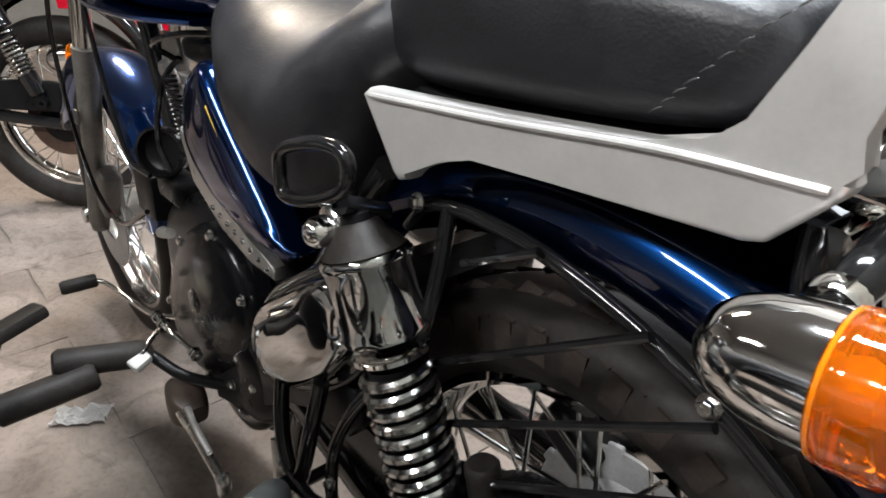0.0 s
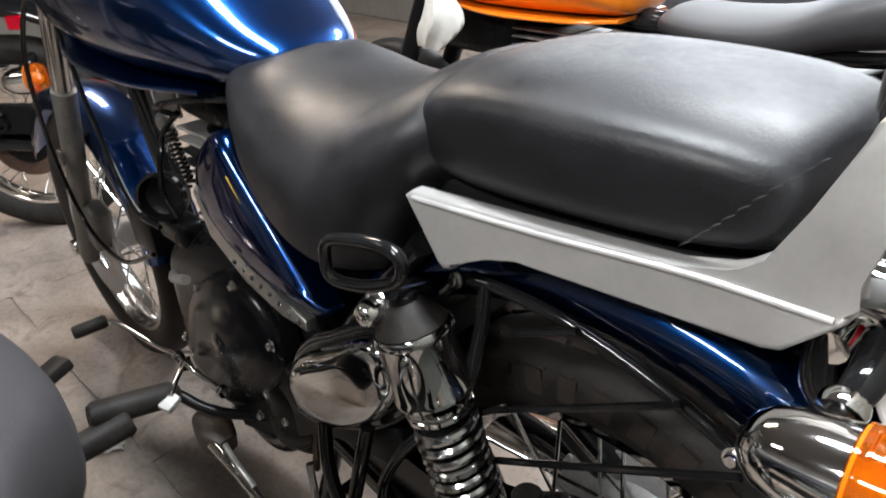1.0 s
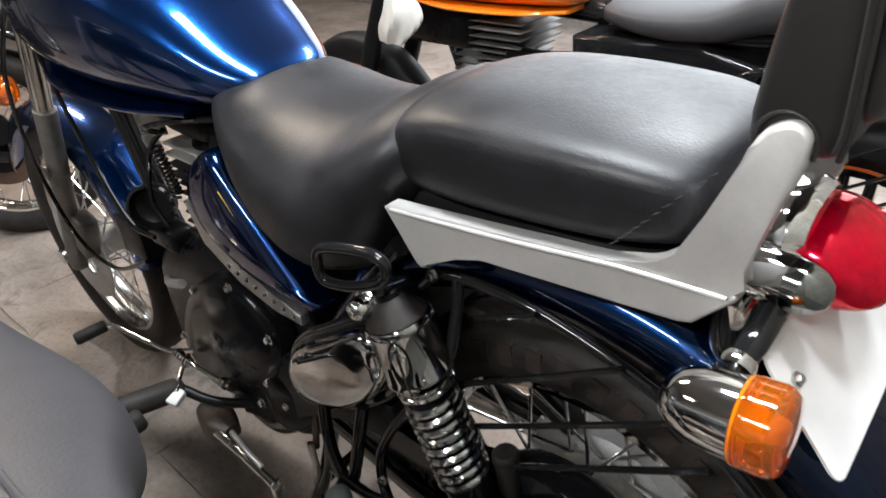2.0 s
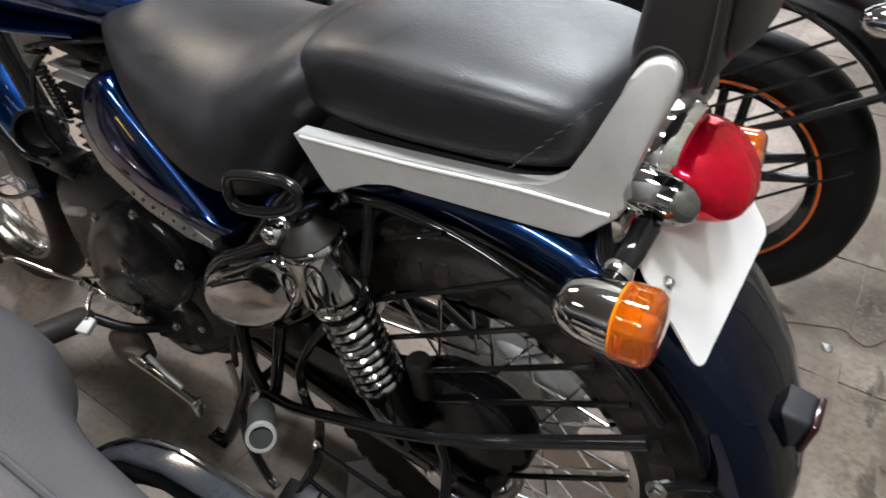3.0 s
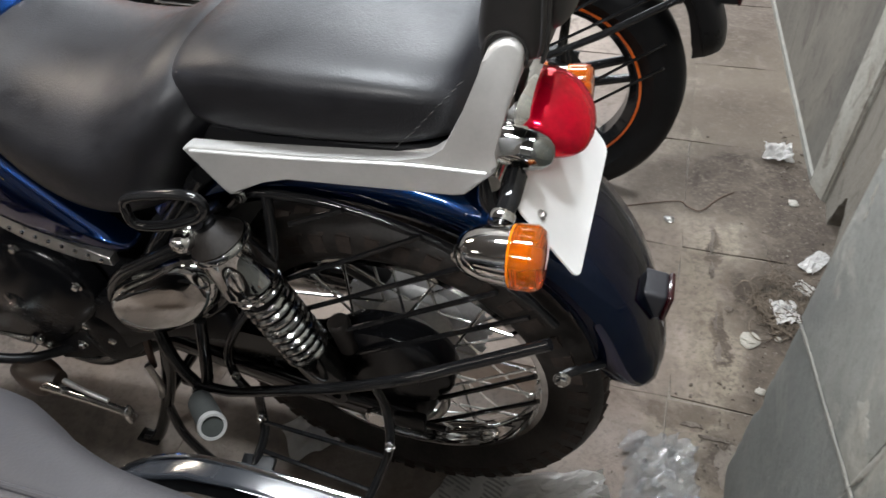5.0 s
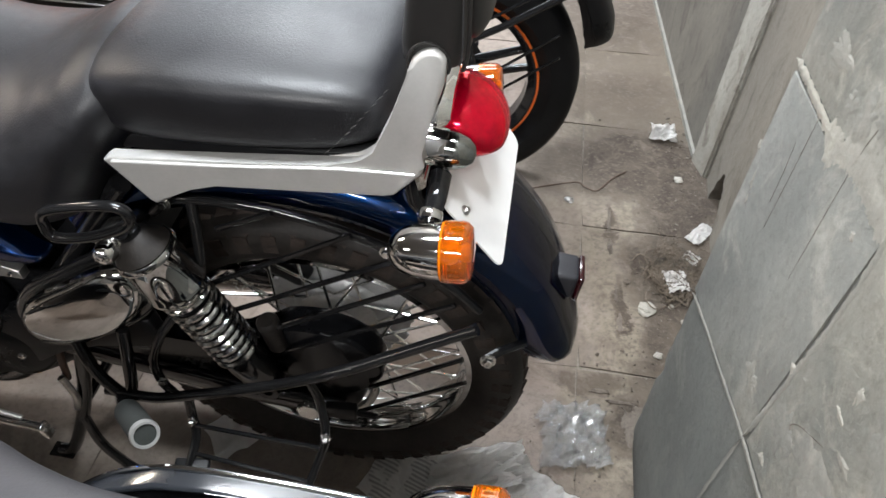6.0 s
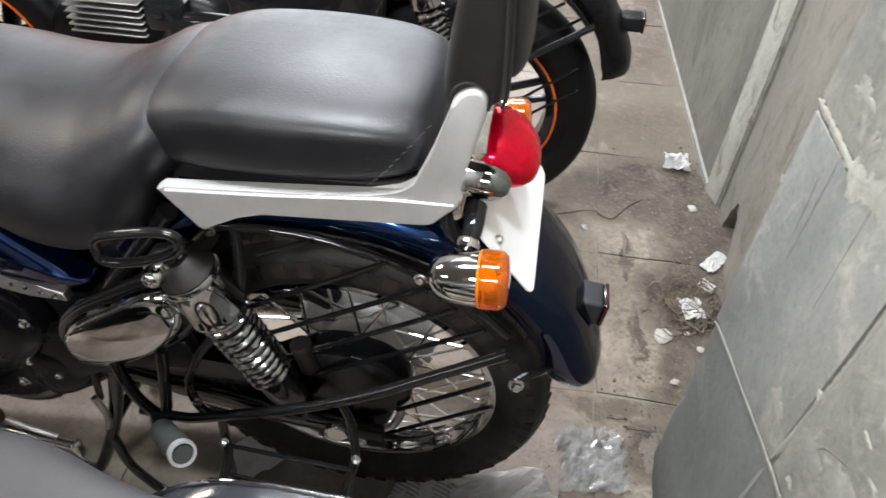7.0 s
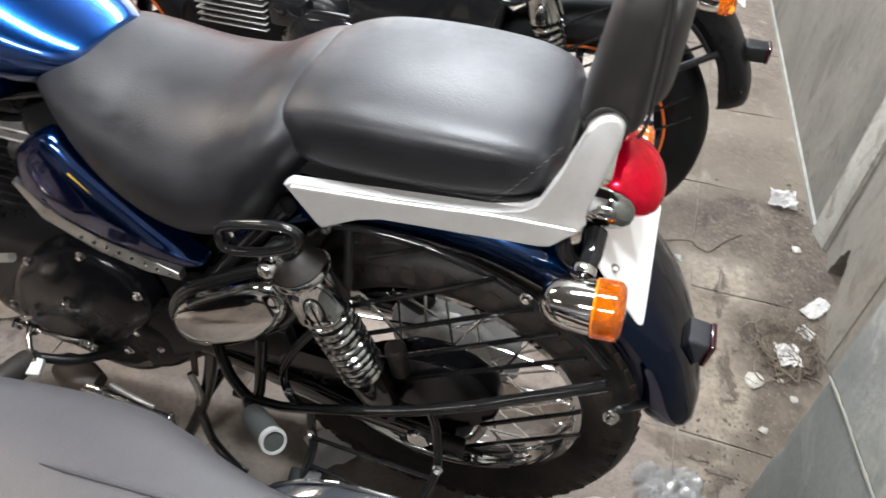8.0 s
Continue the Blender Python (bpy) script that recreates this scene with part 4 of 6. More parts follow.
    for x, hx, hy, z in ((0.199, 0.018, 0.06, 0.93), (0.199, 0.029, 0.078, 0.931), (0.199, 0.0325, 0.0865, 0.938), (0.2, 0.0335, 0.0895, 0.955), (0.203, 0.0305, 0.092, 1.0), (0.206, 0.025, 0.093, 1.05), (0.208, 0.02, 0.09, 1.08), (0.209, 0.009, 0.078, 1.092)):
        rows.append([V(x + hx * math.copysign(abs(math.cos(a)) ** 0.42, math.cos(a)), hy * math.copysign(abs(math.sin(a)) ** 0.42, math.sin(a)), z) for a in [2 * math.pi * k / 40 for k in range(40)]])
    back = part("backrest", skin(pad, rows), LEATHER_DARK, bike, "padded black leather backrest")
    for s in (-1, 1):
        part("piping", tube([(0.2285, s * 0.081, 0.933), (0.2325, s * 0.0865, 0.955), (0.2325, s * 0.0885, 1.0), (0.23, s * 0.089, 1.05), (0.226, s * 0.086, 1.08)], 0.0022, 8), LEATHER_DARK, back, "raised leather piping")
        part("stitching", tube([(0.2255, s * 0.087, 0.94), (0.228, s * 0.0905, 0.958), (0.2275, s * 0.0925, 1.0), (0.2255, s * 0.0932, 1.05)], 0.0007, 6), GREY_PLASTIC, back)
        part("post_collar", tube([(0.1975 - 0.0195 * math.cos(radians(-20 + 20 * k)), s * 0.0905, 0.9415 + 0.0215 * math.sin(radians(-20 + 20 * k))) for k in range(12)], 0.0016, 8), LEATHER_DARK, back, "leather edge round the post")
    part("back_panel", body([(0.222, 0, 0.06, 0.94, 1.075), (0.236, 0, 0.068, 0.945, 1.07), (0.246, 0, 0.05, 0.955, 1.06), (0.25, 0, 0.02, 0.97, 1.045)], 4, 32), LEATHER_DARK, back)

    # tail
    tail = part("tail_lamp", body([(0.165, 0, 0.035, 0.80, 0.855), (0.175, 0, 0.052, 0.79, 0.872), (0.197, 0, 0.058, 0.785, 0.878), (0.206, 0, 0.055, 0.79, 0.877), (0.214, 0, 0.05, 0.81, 0.872)], 2.6, 32), CHROME, bike, "chrome tail lamp housing")
    part("lens", body([(0.2, 0.0, 0.053, 0.792, 0.86, 2.1), (0.212, 0.0, 0.058, 0.788, 0.868, 2.1), (0.228, 0.0, 0.0585, 0.787, 0.868, 2.1), (0.246, 0.0, 0.054, 0.79, 0.86, 2.1), (0.26, 0.0, 0.0455, 0.794, 0.847, 2.1),
                       (0.27, 0.0, 0.033, 0.8, 0.833, 2.0), (0.275, 0.0, 0.013, 0.81, 0.82, 2.0)], 2.1, 48), RED_LENS, tail, "glossy red lens")
    BA, BX = (0.168, -0.066, 0.832), (1, -0.16, 0.02)
    part("side_bullet", lathe([(0.001, -0.004), (0.014, 0.0), (0.018, 0.008), (0.0205, 0.025), (0.0215, 0.045), (0.0215, 0.05), (0.019, 0.051)], BA, BX, 28), CHROME, tail, "chrome side bullet")
    part("bullet_end", lathe([(0.0212, 0.05), (0.02, 0.06), (0.016, 0.07), (0.009, 0.077), (0.001, 0.079)], BA, BX, 28), mat("smoky_dome", (0.3, 0.31, 0.3), 0.1, metal=1.0, vary=0.1, scale=40), tail, "dark glossy domed end")
    part("crossbar", tube([(0.187, -0.098, 0.803), (0.187, 0.098, 0.803)], 0.0105, 14), CHROME, tail, "chrome cross tube")
    part("bracket", tube([(0.18, -0.088, 0.81), (0.184, -0.092, 0.775), (0.2, -0.09, 0.755)], 0.011, 10), BLACK, tail)
    hw, hl, rc = 0.057, 0.117, 0.013
    rounded = [(sx * (hw - rc) + rc * math.cos(a0 + k * math.pi / 10), sy * (hl - rc) + rc * math.sin(a0 + k * math.pi / 10))
               for sx, sy, a0 in ((1, 1, 0), (-1, 1, math.pi / 2), (-1, -1, math.pi), (1, -1, 1.5 * math.pi)) for k in range(6)]
    pl = prism(rounded, -0.0012, 0.0012, 0.0005, 1, "xy")
    pl.transform(Matrix.Translation((0.251, 0, 0.7505)) @ Matrix.Rotation(radians(52), 4, 'Y'))
    plate = part("number_plate", pl, WHITE, bike, "blank white number plate")
    for s in (-1, 1):
        part("plate_bolt", bolt((0.2395, s * 0.096, 0.7695), (0.79, 0, 0.62), 0.004, 0.004), STEEL, plate)
    part("plate_holder", rbox((0.08, 0.15, 0.006), (0.243, 0, 0.7425), 0.002, turn=(0, 52, 0)), PLASTIC, bike)
    indicator(bike, (0.226, -0.172, 0.783), -1, "chrome bullet indicator with amber lens")
    indicator(bike, (0.226, 0.14, 0.768), 1, "chrome bullet indicator with amber lens")
    refl = part("reflector_box", rbox((0.056, 0.046, 0.044), (0.36, 0.0, 0.58), 0.006, 3, turn=(0, 6, 0)), mat("dark_grey_plastic", (0.018, 0.018, 0.022), 0.4, vary=0.15, scale=20, bump=0.1, bump_scale=500), bike, "dark grey plastic reflector mount")
    part("reflector", rbox((0.008, 0.046, 0.044), (0.391, 0, 0.577), 0.003, 2, turn=(0, 6, 0)), RED_DARK, refl, "dark red reflector")

    # side panel with riveted trim
    out = [(-0.57, 0.69), (-0.555, 0.745), (-0.51, 0.785), (-0.475, 0.79), (-0.43, 0.745), (-0.37, 0.685), (-0.318, 0.635), (-0.298, 0.617), (-0.325, 0.603), (-0.40, 0.605), (-0.46, 0.617), (-0.53, 0.648)]
    loop = spline([(a, 0, b) for a, b in out], 4, True)
    mid = V(-0.44, 0, 0.69)
    bm = skin(bmesh.new(), [[V(mid.x + (p.x - mid.x) * k, y, mid.z + (p.z - mid.z) * k) for p in loop] for k, y in ((0.99, -0.1), (1.0, -0.116), (0.985, -0.124), (0.94, -0.13), (0.8, -0.136), (0.55, -0.14), (0.25, -0.142), (0.02, -0.1425))])
    side = part("side_panel", bm, BLUE_HALF_SHADED, bike, "glossy blue side panel")
    trim = part("trim_strip", prism([(-0.585, 0.69), (-0.575, 0.7), (-0.545, 0.655), (-0.47, 0.617), (-0.38, 0.598), (-0.345, 0.588), (-0.345, 0.572), (-0.40, 0.573), (-0.48, 0.588), (-0.56, 0.63)], -0.128, -0.112, 0.003, 2), STEEL, bike, "dull steel trim strip with rivets")
    for k in range(8):
        x = -0.50 + k * 0.02
        part("rivet", lathe([(0.0045, 0), (0.004, 0.002), (0.001, 0.0035)], (x, -0.128, 0.616 - 0.22 * (x + 0.5) - 0.004), (0, -1, 0), 10), CHROME, trim)
    part("sticker", prism([(-0.47, 0.735), (-0.455, 0.75), (-0.43, 0.72), (-0.445, 0.712)], -0.139, -0.1365, 0, 1), YELLOW, side, "yellow sticker")

    # chrome box cover behind the engine
    rows = []
    base = [(-0.366, 0.51), (-0.335, 0.555), (-0.268, 0.602), (-0.212, 0.638), (-0.178, 0.645), (-0.16, 0.622), (-0.164, 0.58), (-0.196, 0.538), (-0.24, 0.5), (-0.29, 0.47), (-0.345, 0.455), (-0.368, 0.475)]
    ring = spline([(a, 0, b) for a, b in base], 5, True)
    mid = V(-0.264, 0, 0.548)
    for k, y in ((1.02, -0.118), (1.01, -0.14), (0.97, -0.151), (0.9, -0.157), (0.8, -0.1605), (0.5, -0.1625), (0.25, -0.1635), (0.02, -0.164)):
        rows.append([V(mid.x + (p.x - mid.x) * k, y, mid.z + (p.z - mid.z) * k) for p in ring])
    cover = part("box_cover", skin(bmesh.new(), rows), CHROME_BOX, bike, "polished chrome box cover")
    part("rim", tube([V(mid.x + (p.x - mid.x) * 1.1, -0.128, mid.z + (p.z - mid.z) * 1.1) for p in ring[::3]], 0.009, 10, 3, True), BLACK, cover)
    part("box", prism(base, -0.125, 0.1, 0.01, 2), BLACK_SATIN, bike, "black tool box")

    part("frame_plate", prism([(-0.6, 0.256), (-0.53, 0.284), (-0.46, 0.318), (-0.36, 0.395), (-0.3, 0.43), (-0.21, 0.437), (-0.185, 0.47), (-0.19, 0.51), (-0.3, 0.5), (-0.42, 0.48), (-0.5, 0.42), (-0.62, 0.34)], -0.124, -0.1, 0.006, 3), BLACK_SATIN, bike, "black frame plate between engine and damper")
    for x, z in ((-0.44, 0.37), (-0.33, 0.455), (-0.52, 0.33)):
        part("plate_bolt", bolt((x, -0.125, z), (0, -1, 0), 0.007, 0.007), CHROME_DULL, bike)

    # engine and its left covers
    engine(bike)
    rows = []
    oval = [(-0.748, 0.37), (-0.7, 0.46), (-0.63, 0.53), (-0.56, 0.568), (-0.49, 0.568), (-0.445, 0.53), (-0.428, 0.47), (-0.46, 0.41), (-0.52, 0.355), (-0.6, 0.298), (-0.68, 0.283), (-0.735, 0.312)]
    ring = spline([(a, 0, b) for a, b in oval], 5, True)
    mid = V(-0.585, 0, 0.432)
    for k, y in ((1.0, -0.09), (1.0, -0.118), (0.97, -0.127), (0.9, -0.133), (0.7, -0.14), (0.4, -0.146), (0.02, -0.148)):
        rows.append([V(mid.x + (p.x - mid.x) * k, y, mid.z + (p.z - mid.z) * k) for p in ring])
    cov = part("engine_cover", skin(bmesh.new(), rows), CASE, bike, "satin black oval engine cover")
    for k in range(0, len(ring), 9):
        p = ring[k]
        part("cover_bolt", bolt((mid.x + (p.x - mid.x) * 0.95, -0.128, mid.z + (p.z - mid.z) * 0.95), (0, -1, 0), 0.006), CHROME_DULL, cov)
    part("badge", lathe([(0.02, 0), (0.018, 0.004), (0.01, 0.006), (0.001, 0.006)], (-0.57, -0.1445, 0.455), (0, -1, 0.1), 20), BLACK, cov)
    part("sprocket_cover", body([(-0.5, -0.11, 0.015, 0.32, 0.41), (-0.47, -0.11, 0.024, 0.3, 0.43), (-0.43, -0.105, 0.022, 0.31, 0.42), (-0.4, -0.1, 0.015, 0.34, 0.4)], 3.5, 24), BLACK_SATIN, bike, "black sprocket cover")
    part("clutch_arm", tube([(-0.75, -0.12, 0.49), (-0.71, -0.135, 0.505), (-0.665, -0.135, 0.52)], 0.008, 10), ALLOY, bike)
    part("down_pipe_guard", rbox((0.1, 0.05, 0.05), (-0.82, -0.06, 0.53), 0.014, 3), BLACK_SATIN, bike)

    # frame tubes
    part("backbone", tube([(-1.08, 0, 0.86), (-0.8, 0, 0.82), (-0.5, 0, 0.78), (-0.2, 0, 0.77)], 0.026, 12), BLACK, bike)
    part("down_tube", tube([(-1.06, 0, 0.84), (-0.99, 0, 0.62), (-0.93, 0, 0.4), (-0.88, 0, 0.27)], 0.021, 12), BLACK, bike)
    for s in (-1, 1):
        part("frame_rail", tube([(-0.52, s * 0.06, 0.77), (-0.4, s * 0.085, 0.76), (-0.2, s * 0.085, 0.765), (-0.12, s * 0.06, 0.772), (0.1, s * 0.05, 0.79)], 0.013, 10), BLACK, bike)
        part("cradle", tube([(-0.16, s * 0.1, 0.75), (-0.28, s * 0.105, 0.6), (-0.4, s * 0.1, 0.42), (-0.46, s * 0.09, 0.3), (-0.6, s * 0.08, 0.2), (-0.85, s * 0.06, 0.22)], 0.013, 10), BLACK, bike)

    # footrests, levers, stands
    part("peg_bracket", tube([(-0.305, -0.14, 0.505), (-0.286, -0.16, 0.465), (-0.27, -0.17, 0.42), (-0.243, -0.175, 0.385), (-0.226, -0.175, 0.4), (-0.216, -0.165, 0.46), (-0.212, -0.15, 0.52)], 0.0088, 12), BLACK, bike, "black looped footrest bracket")
    peg = part("pillion_footrest", lathe([(0.011, 0.03), (0.0165, 0.042), (0.0178, 0.05), (0.0178, 0.15), (0.0165, 0.158)], (-0.24, -0.19, 0.385), (0.106, -0.083, 0.094), 24), RUBBER_GREY, bike, "grey rubber pillion footrest")
    part("end_ring", lathe([(0.0138, 0.155), (0.0178, 0.154), (0.0188, 0.16), (0.0176, 0.166), (0.0142, 0.166)], (-0.24, -0.19, 0.385), (0.106, -0.083, 0.094), 28, closed=True), SILVER, peg, "bright metal end ring")
    part("end_cap", lathe([(0.0148, 0.158), (0.014, 0.1635), (0.001, 0.1645)], (-0.24, -0.19, 0.385), (0.106, -0.083, 0.094), 24), mat("grey_green_rubber", (0.03, 0.034, 0.031), 0.7, vary=0.2, scale=40), peg)
    part("hinge", tube([(-0.245, -0.178, 0.382), (-0.215, -0.21, 0.408)], 0.011, 10), BLACK, bike)
    part("rider_footrest", lathe([(0.012, 0), (0.02, 0.012), (0.021, 0.02), (0.021, 0.125), (0.016, 0.132)], (-0.65, -0.195, 0.345), (-0.1, -1, 0.2), 20), RUBBER, bike, "black rubber rider footrest")
    part("footrest_arm", tube([(-0.56, -0.12, 0.3), (-0.6, -0.17, 0.32), (-0.65, -0.2, 0.345)], 0.009, 10), BLACK_SATIN, bike)
    lever = part("gear_lever", tube([(-0.70, -0.135, 0.36), (-0.76, -0.155, 0.345), (-0.825, -0.165, 0.34), (-0.9, -0.185, 0.352), (-0.93, -0.2, 0.352)], 0.0046, 10), CHROME, bike, "chrome gear lever")
    part("toe_rubber", lathe([(0.01, 0), (0.0125, 0.004), (0.0125, 0.055), (0.01, 0.06)], (-0.93, -0.195, 0.352), (-0.15, -1, -0.05), 14), RUBBER, lever)
    part("heel_arm", tube([(-0.70, -0.15, 0.36), (-0.66, -0.19, 0.362), (-0.63, -0.215, 0.357)], 0.0045, 10), CHROME_DULL, lever)
    part("heel_pad", rbox((0.045, 0.03, 0.016), (-0.64, -0.222, 0.352), 0.005, 2, turn=(20, 15, 20)), PALE, lever, "pale heel pad")
    st = part("side_stand", tube([(-0.61, -0.18, 0.255), (-0.506, -0.19, 0.267), (-0.402, -0.2, 0.279)], [0.0105, 0.0075, 0.0075], 12), CHROME_DULL, bike, "folded zinc side stand")
    part("foot", rbox((0.009, 0.02, 0.032), (-0.4, -0.2, 0.274), 0.004, turn=(0, -10, 0)), CHROME_DULL, st)
    part("pivot", body([(-0.675, -0.16, 0.012, 0.245, 0.268), (-0.66, -0.16, 0.026, 0.225, 0.28), (-0.615, -0.165, 0.03, 0.22, 0.28), (-0.58, -0.165, 0.016, 0.24, 0.268)], 3.5, 20), LUG, st, "dark brown pivot lug")
    part("spring", tube([(-0.5, -0.2, 0.335), (-0.46, -0.205, 0.328), (-0.42, -0.205, 0.315)], 0.0045, 8), STEEL, st)
    cs = part("centre_stand", tube([(-0.36, -0.1, 0.37), (-0.385, -0.105, 0.28), (-0.43, -0.11, 0.16), (-0.5, -0.118, 0.02), (-0.53, -0.12, 0.008)], 0.012, 10), BLACK, bike, "black tubular centre stand")
    part("leg", tube([(-0.36, 0.1, 0.37), (-0.43, 0.11, 0.16), (-0.5, 0.118, 0.02), (-0.53, 0.12, 0.008)], 0.012, 10), BLACK, cs)
    part("tang", tube([(-0.43, -0.112, 0.16), (-0.41, -0.13, 0.09), (-0.37, -0.14, 0.035), (-0.34, -0.145, 0.02)], 0.009, 10), BLACK, cs)
    part("cross_brace", tube([(-0.42, -0.108, 0.19), (-0.42, 0.108, 0.19)], 0.01, 10), BLACK, cs)
    part("foot", rbox((0.05, 0.03, 0.006), (-0.525, -0.12, 0.003), 0.002), BLACK, cs)
    part("foot", rbox((0.05, 0.03, 0.006), (-0.525, 0.12, 0.003), 0.002), BLACK, cs)
    part("spring_tag", rbox((0.012, 0.008, 0.1), (-0.4, -0.11, 0.33), 0.003, turn=(0, 12, 0)), RUST, bike, "brown spring cover")

    # tank, fork, horn
    part("fuel_tank", body([(-1.09, 0, 0.04, 0.90, 0.95), (-1.06, 0, 0.10, 0.865, 1.0), (-0.98, 0, 0.145, 0.835, 1.045), (-0.86, 0, 0.16, 0.82, 1.06), (-0.72, 0, 0.155, 0.815, 1.04), (-0.6, 0, 0.132, 0.82, 0.985), (-0.5, 0, 0.1, 0.828, 0.92), (-0.45, 0, 0.07, 0.84, 0.89), (-0.435, 0, 0.04, 0.85, 0.875)], 2.7, 40, 6), BLUE, bike, "glossy blue fuel tank")
    part("tank_seam", body([(-1.05, 0, 0.09, 0.85, 0.862), (-0.9, 0, 0.145, 0.822, 0.832), (-0.7, 0, 0.145, 0.816, 0.826), (-0.55, 0, 0.11, 0.82, 0.83)], 5, 24), BLUE, bike)
    for s in (-1, 1):
        fk = part("fork_leg", tube([(-1.06, s * 0.09, 0.95), (-1.17, s * 0.09, 0.68)], 0.019, 16), CHROME_DULL, bike, "chrome fork tube")
        part("slider", tube([(-1.15, s * 0.09, 0.72), (-1.24, s * 0.09, 0.5), (-1.315, s * 0.09, 0.33), (-1.325, s * 0.09, 0.29)], [0.0225, 0.021, 0.022, 0.019], 18), SLIDER, fk, "grey alloy fork slider")
        part("axle_cap", lathe([(0.018, -0.012), (0.02, 0), (0.018, 0.012)], (-1.345, s * 0.105, 0.32), (0, 1, 0), 16), CHROME_DULL, fk)
    part("cable", tube([(-1.0, -0.13, 0.95), (-1.13, -0.14, 0.8), (-1.2, -0.13, 0.62), (-1.16, -0.12, 0.45), (-1.0, -0.12, 0.42), (-0.82, -0.12, 0.5)], 0.0045, 8), BLACK, bike)
    horn = part("horn", lathe([(0.012, 0.05), (0.025, 0.045), (0.038, 0.03), (0.041, 0.0), (0.037, -0.004), (0.031, 0.008), (0.012, 0.016), (0.001, 0.014)], (-0.815, -0.085, 0.597), (-0.62, 0.7, -0.15), 32), BLACK_SATIN, bike, "round black horn")
    part("bezel", lathe([(0.037, -0.006), (0.042, -0.005), (0.043, 0.004), (0.039, 0.006)], (-0.815, -0.085, 0.597), (-0.62, 0.7, -0.15), 32, closed=True), BLACK, horn)
    part("air_filter_box", body([(-0.61, 0, 0.05, 0.6, 0.76), (-0.58, 0, 0.075, 0.57, 0.79), (-0.48, 0, 0.09, 0.55, 0.8), (-0.36, 0, 0.09, 0.56, 0.78)], 4, 24), BLACK_SATIN, bike, "black air filter box")
    coil = [V(-0.72, -0.085, 0.735).lerp(V(-0.69, -0.085, 0.655), k / 96) + V(0.0085 * math.cos(k * 2 * math.pi / 8), 0.0085 * math.sin(k * 2 * math.pi / 8), 0) for k in range(97)]
    part("cable_spring", tube(coil, 0.0026, 6, 1), BLACK, bike, "black coiled cable spring")
    part("regulator", rbox((0.1, 0.05, 0.09), (-0.99, -0.05, 0.47), 0.008), BLACK_SATIN, bike)
    part("carburettor", lathe([(0.03, 0), (0.034, 0.01), (0.034, 0.06), (0.028, 0.07), (0.028, 0.12)], (-0.6, -0.03, 0.69), (1, -0.1, 0.05), 20), ALLOY, bike)
    part("spark_lead", tube([(-0.7, -0.08, 0.76), (-0.66, -0.12, 0.79), (-0.58, -0.1, 0.81), (-0.5, -0.05, 0.81)], 0.0045, 8), BLACK, bike)
    part("gear_linkage", tube([(-0.7, -0.165, 0.372), (-0.64, -0.168, 0.378), (-0.56, -0.155, 0.366)], 0.004, 10), CHROME, bike, "chrome gear linkage rod")
    for p in ((-0.7, -0.165, 0.372), (-0.665, -0.168, 0.376), (-0.57, -0.157, 0.368)):
        part("lock_nut", lathe([(0.0095, -0.007), (0.0105, 0), (0.0095, 0.007)], p, (1, 0, 0.05), 6), CHROME, bike)
    part("spark_cap", lathe([(0.008, 0), (0.0115, 0.01), (0.0115, 0.035), (0.008, 0.045)], (-0.765, -0.062, 0.705), (0.1, -0.35, 1), 14), STEEL, bike)
    part("head_stay", prism([(-0.79, 0.74), (-0.77, 0.79), (-0.72, 0.79), (-0.71, 0.75)], -0.07, -0.062, 0.002, 1), ALLOY, bike)
    part("oil_pipe", tube([(-0.73, -0.1, 0.59), (-0.75, -0.105, 0.64), (-0.74, -0.09, 0.72), (-0.71, -0.07, 0.76)], 0.0045, 8), BLACK, bike)
    part("clutch_cable", tube([(-0.7, -0.14, 0.6), (-0.76, -0.15, 0.62), (-0.86, -0.14, 0.72), (-0.98, -0.12, 0.86)], 0.0042, 8), BLACK, bike)
    part("hose", tube([(-0.52, -0.08, 0.62), (-0.47, -0.1, 0.57), (-0.44, -0.11, 0.48), (-0.45, -0.11, 0.36)], 0.006, 8), BLACK_SATIN, bike)
    part("brake_caliper", rbox((0.06, 0.045, 0.11), (-1.24, -0.075, 0.4), 0.012, 3, turn=(0, 18, 0)), SLIDER, bike, "grey front caliper lug")
    part("front_disc", lathe([(0.07, -0.066), (0.135, -0.066), (0.137, -0.064), (0.135, -0.062), (0.07, -0.062)], (-1.345, 0, 0.32), (0, 1, 0), 48, closed=True), DISC, bike, "grey front brake disc")
    part("reflector_tag", rbox((0.02, 0.006, 0.03), (-1.2, -0.118, 0.58), 0.002), STEEL, bike)
    for p in ((-0.105, -0.112, 0.738), (-0.172, -0.168, 0.43), (0.15, -0.1, 0.69)):
        part("guard_bolt", bolt(p, (0, -1, 0.2), 0.0055, 0.006), CHROME_DULL, bike)
    part("stand_spring", tube([(-0.41, -0.12, 0.3), (-0.4, -0.125, 0.25), (-0.42, -0.12, 0.2)], 0.006, 8), STEEL, bike)
    part("rubber_boot", lathe([(0.016, 0), (0.022, 0.006), (0.018, 0.012), (0.022, 0.018), (0.018, 0.024), (0.022, 0.03), (0.016, 0.036)], (-0.63, -0.06, 0.695), (1, -0.1, 0.05), 18), RUBBER, bike)
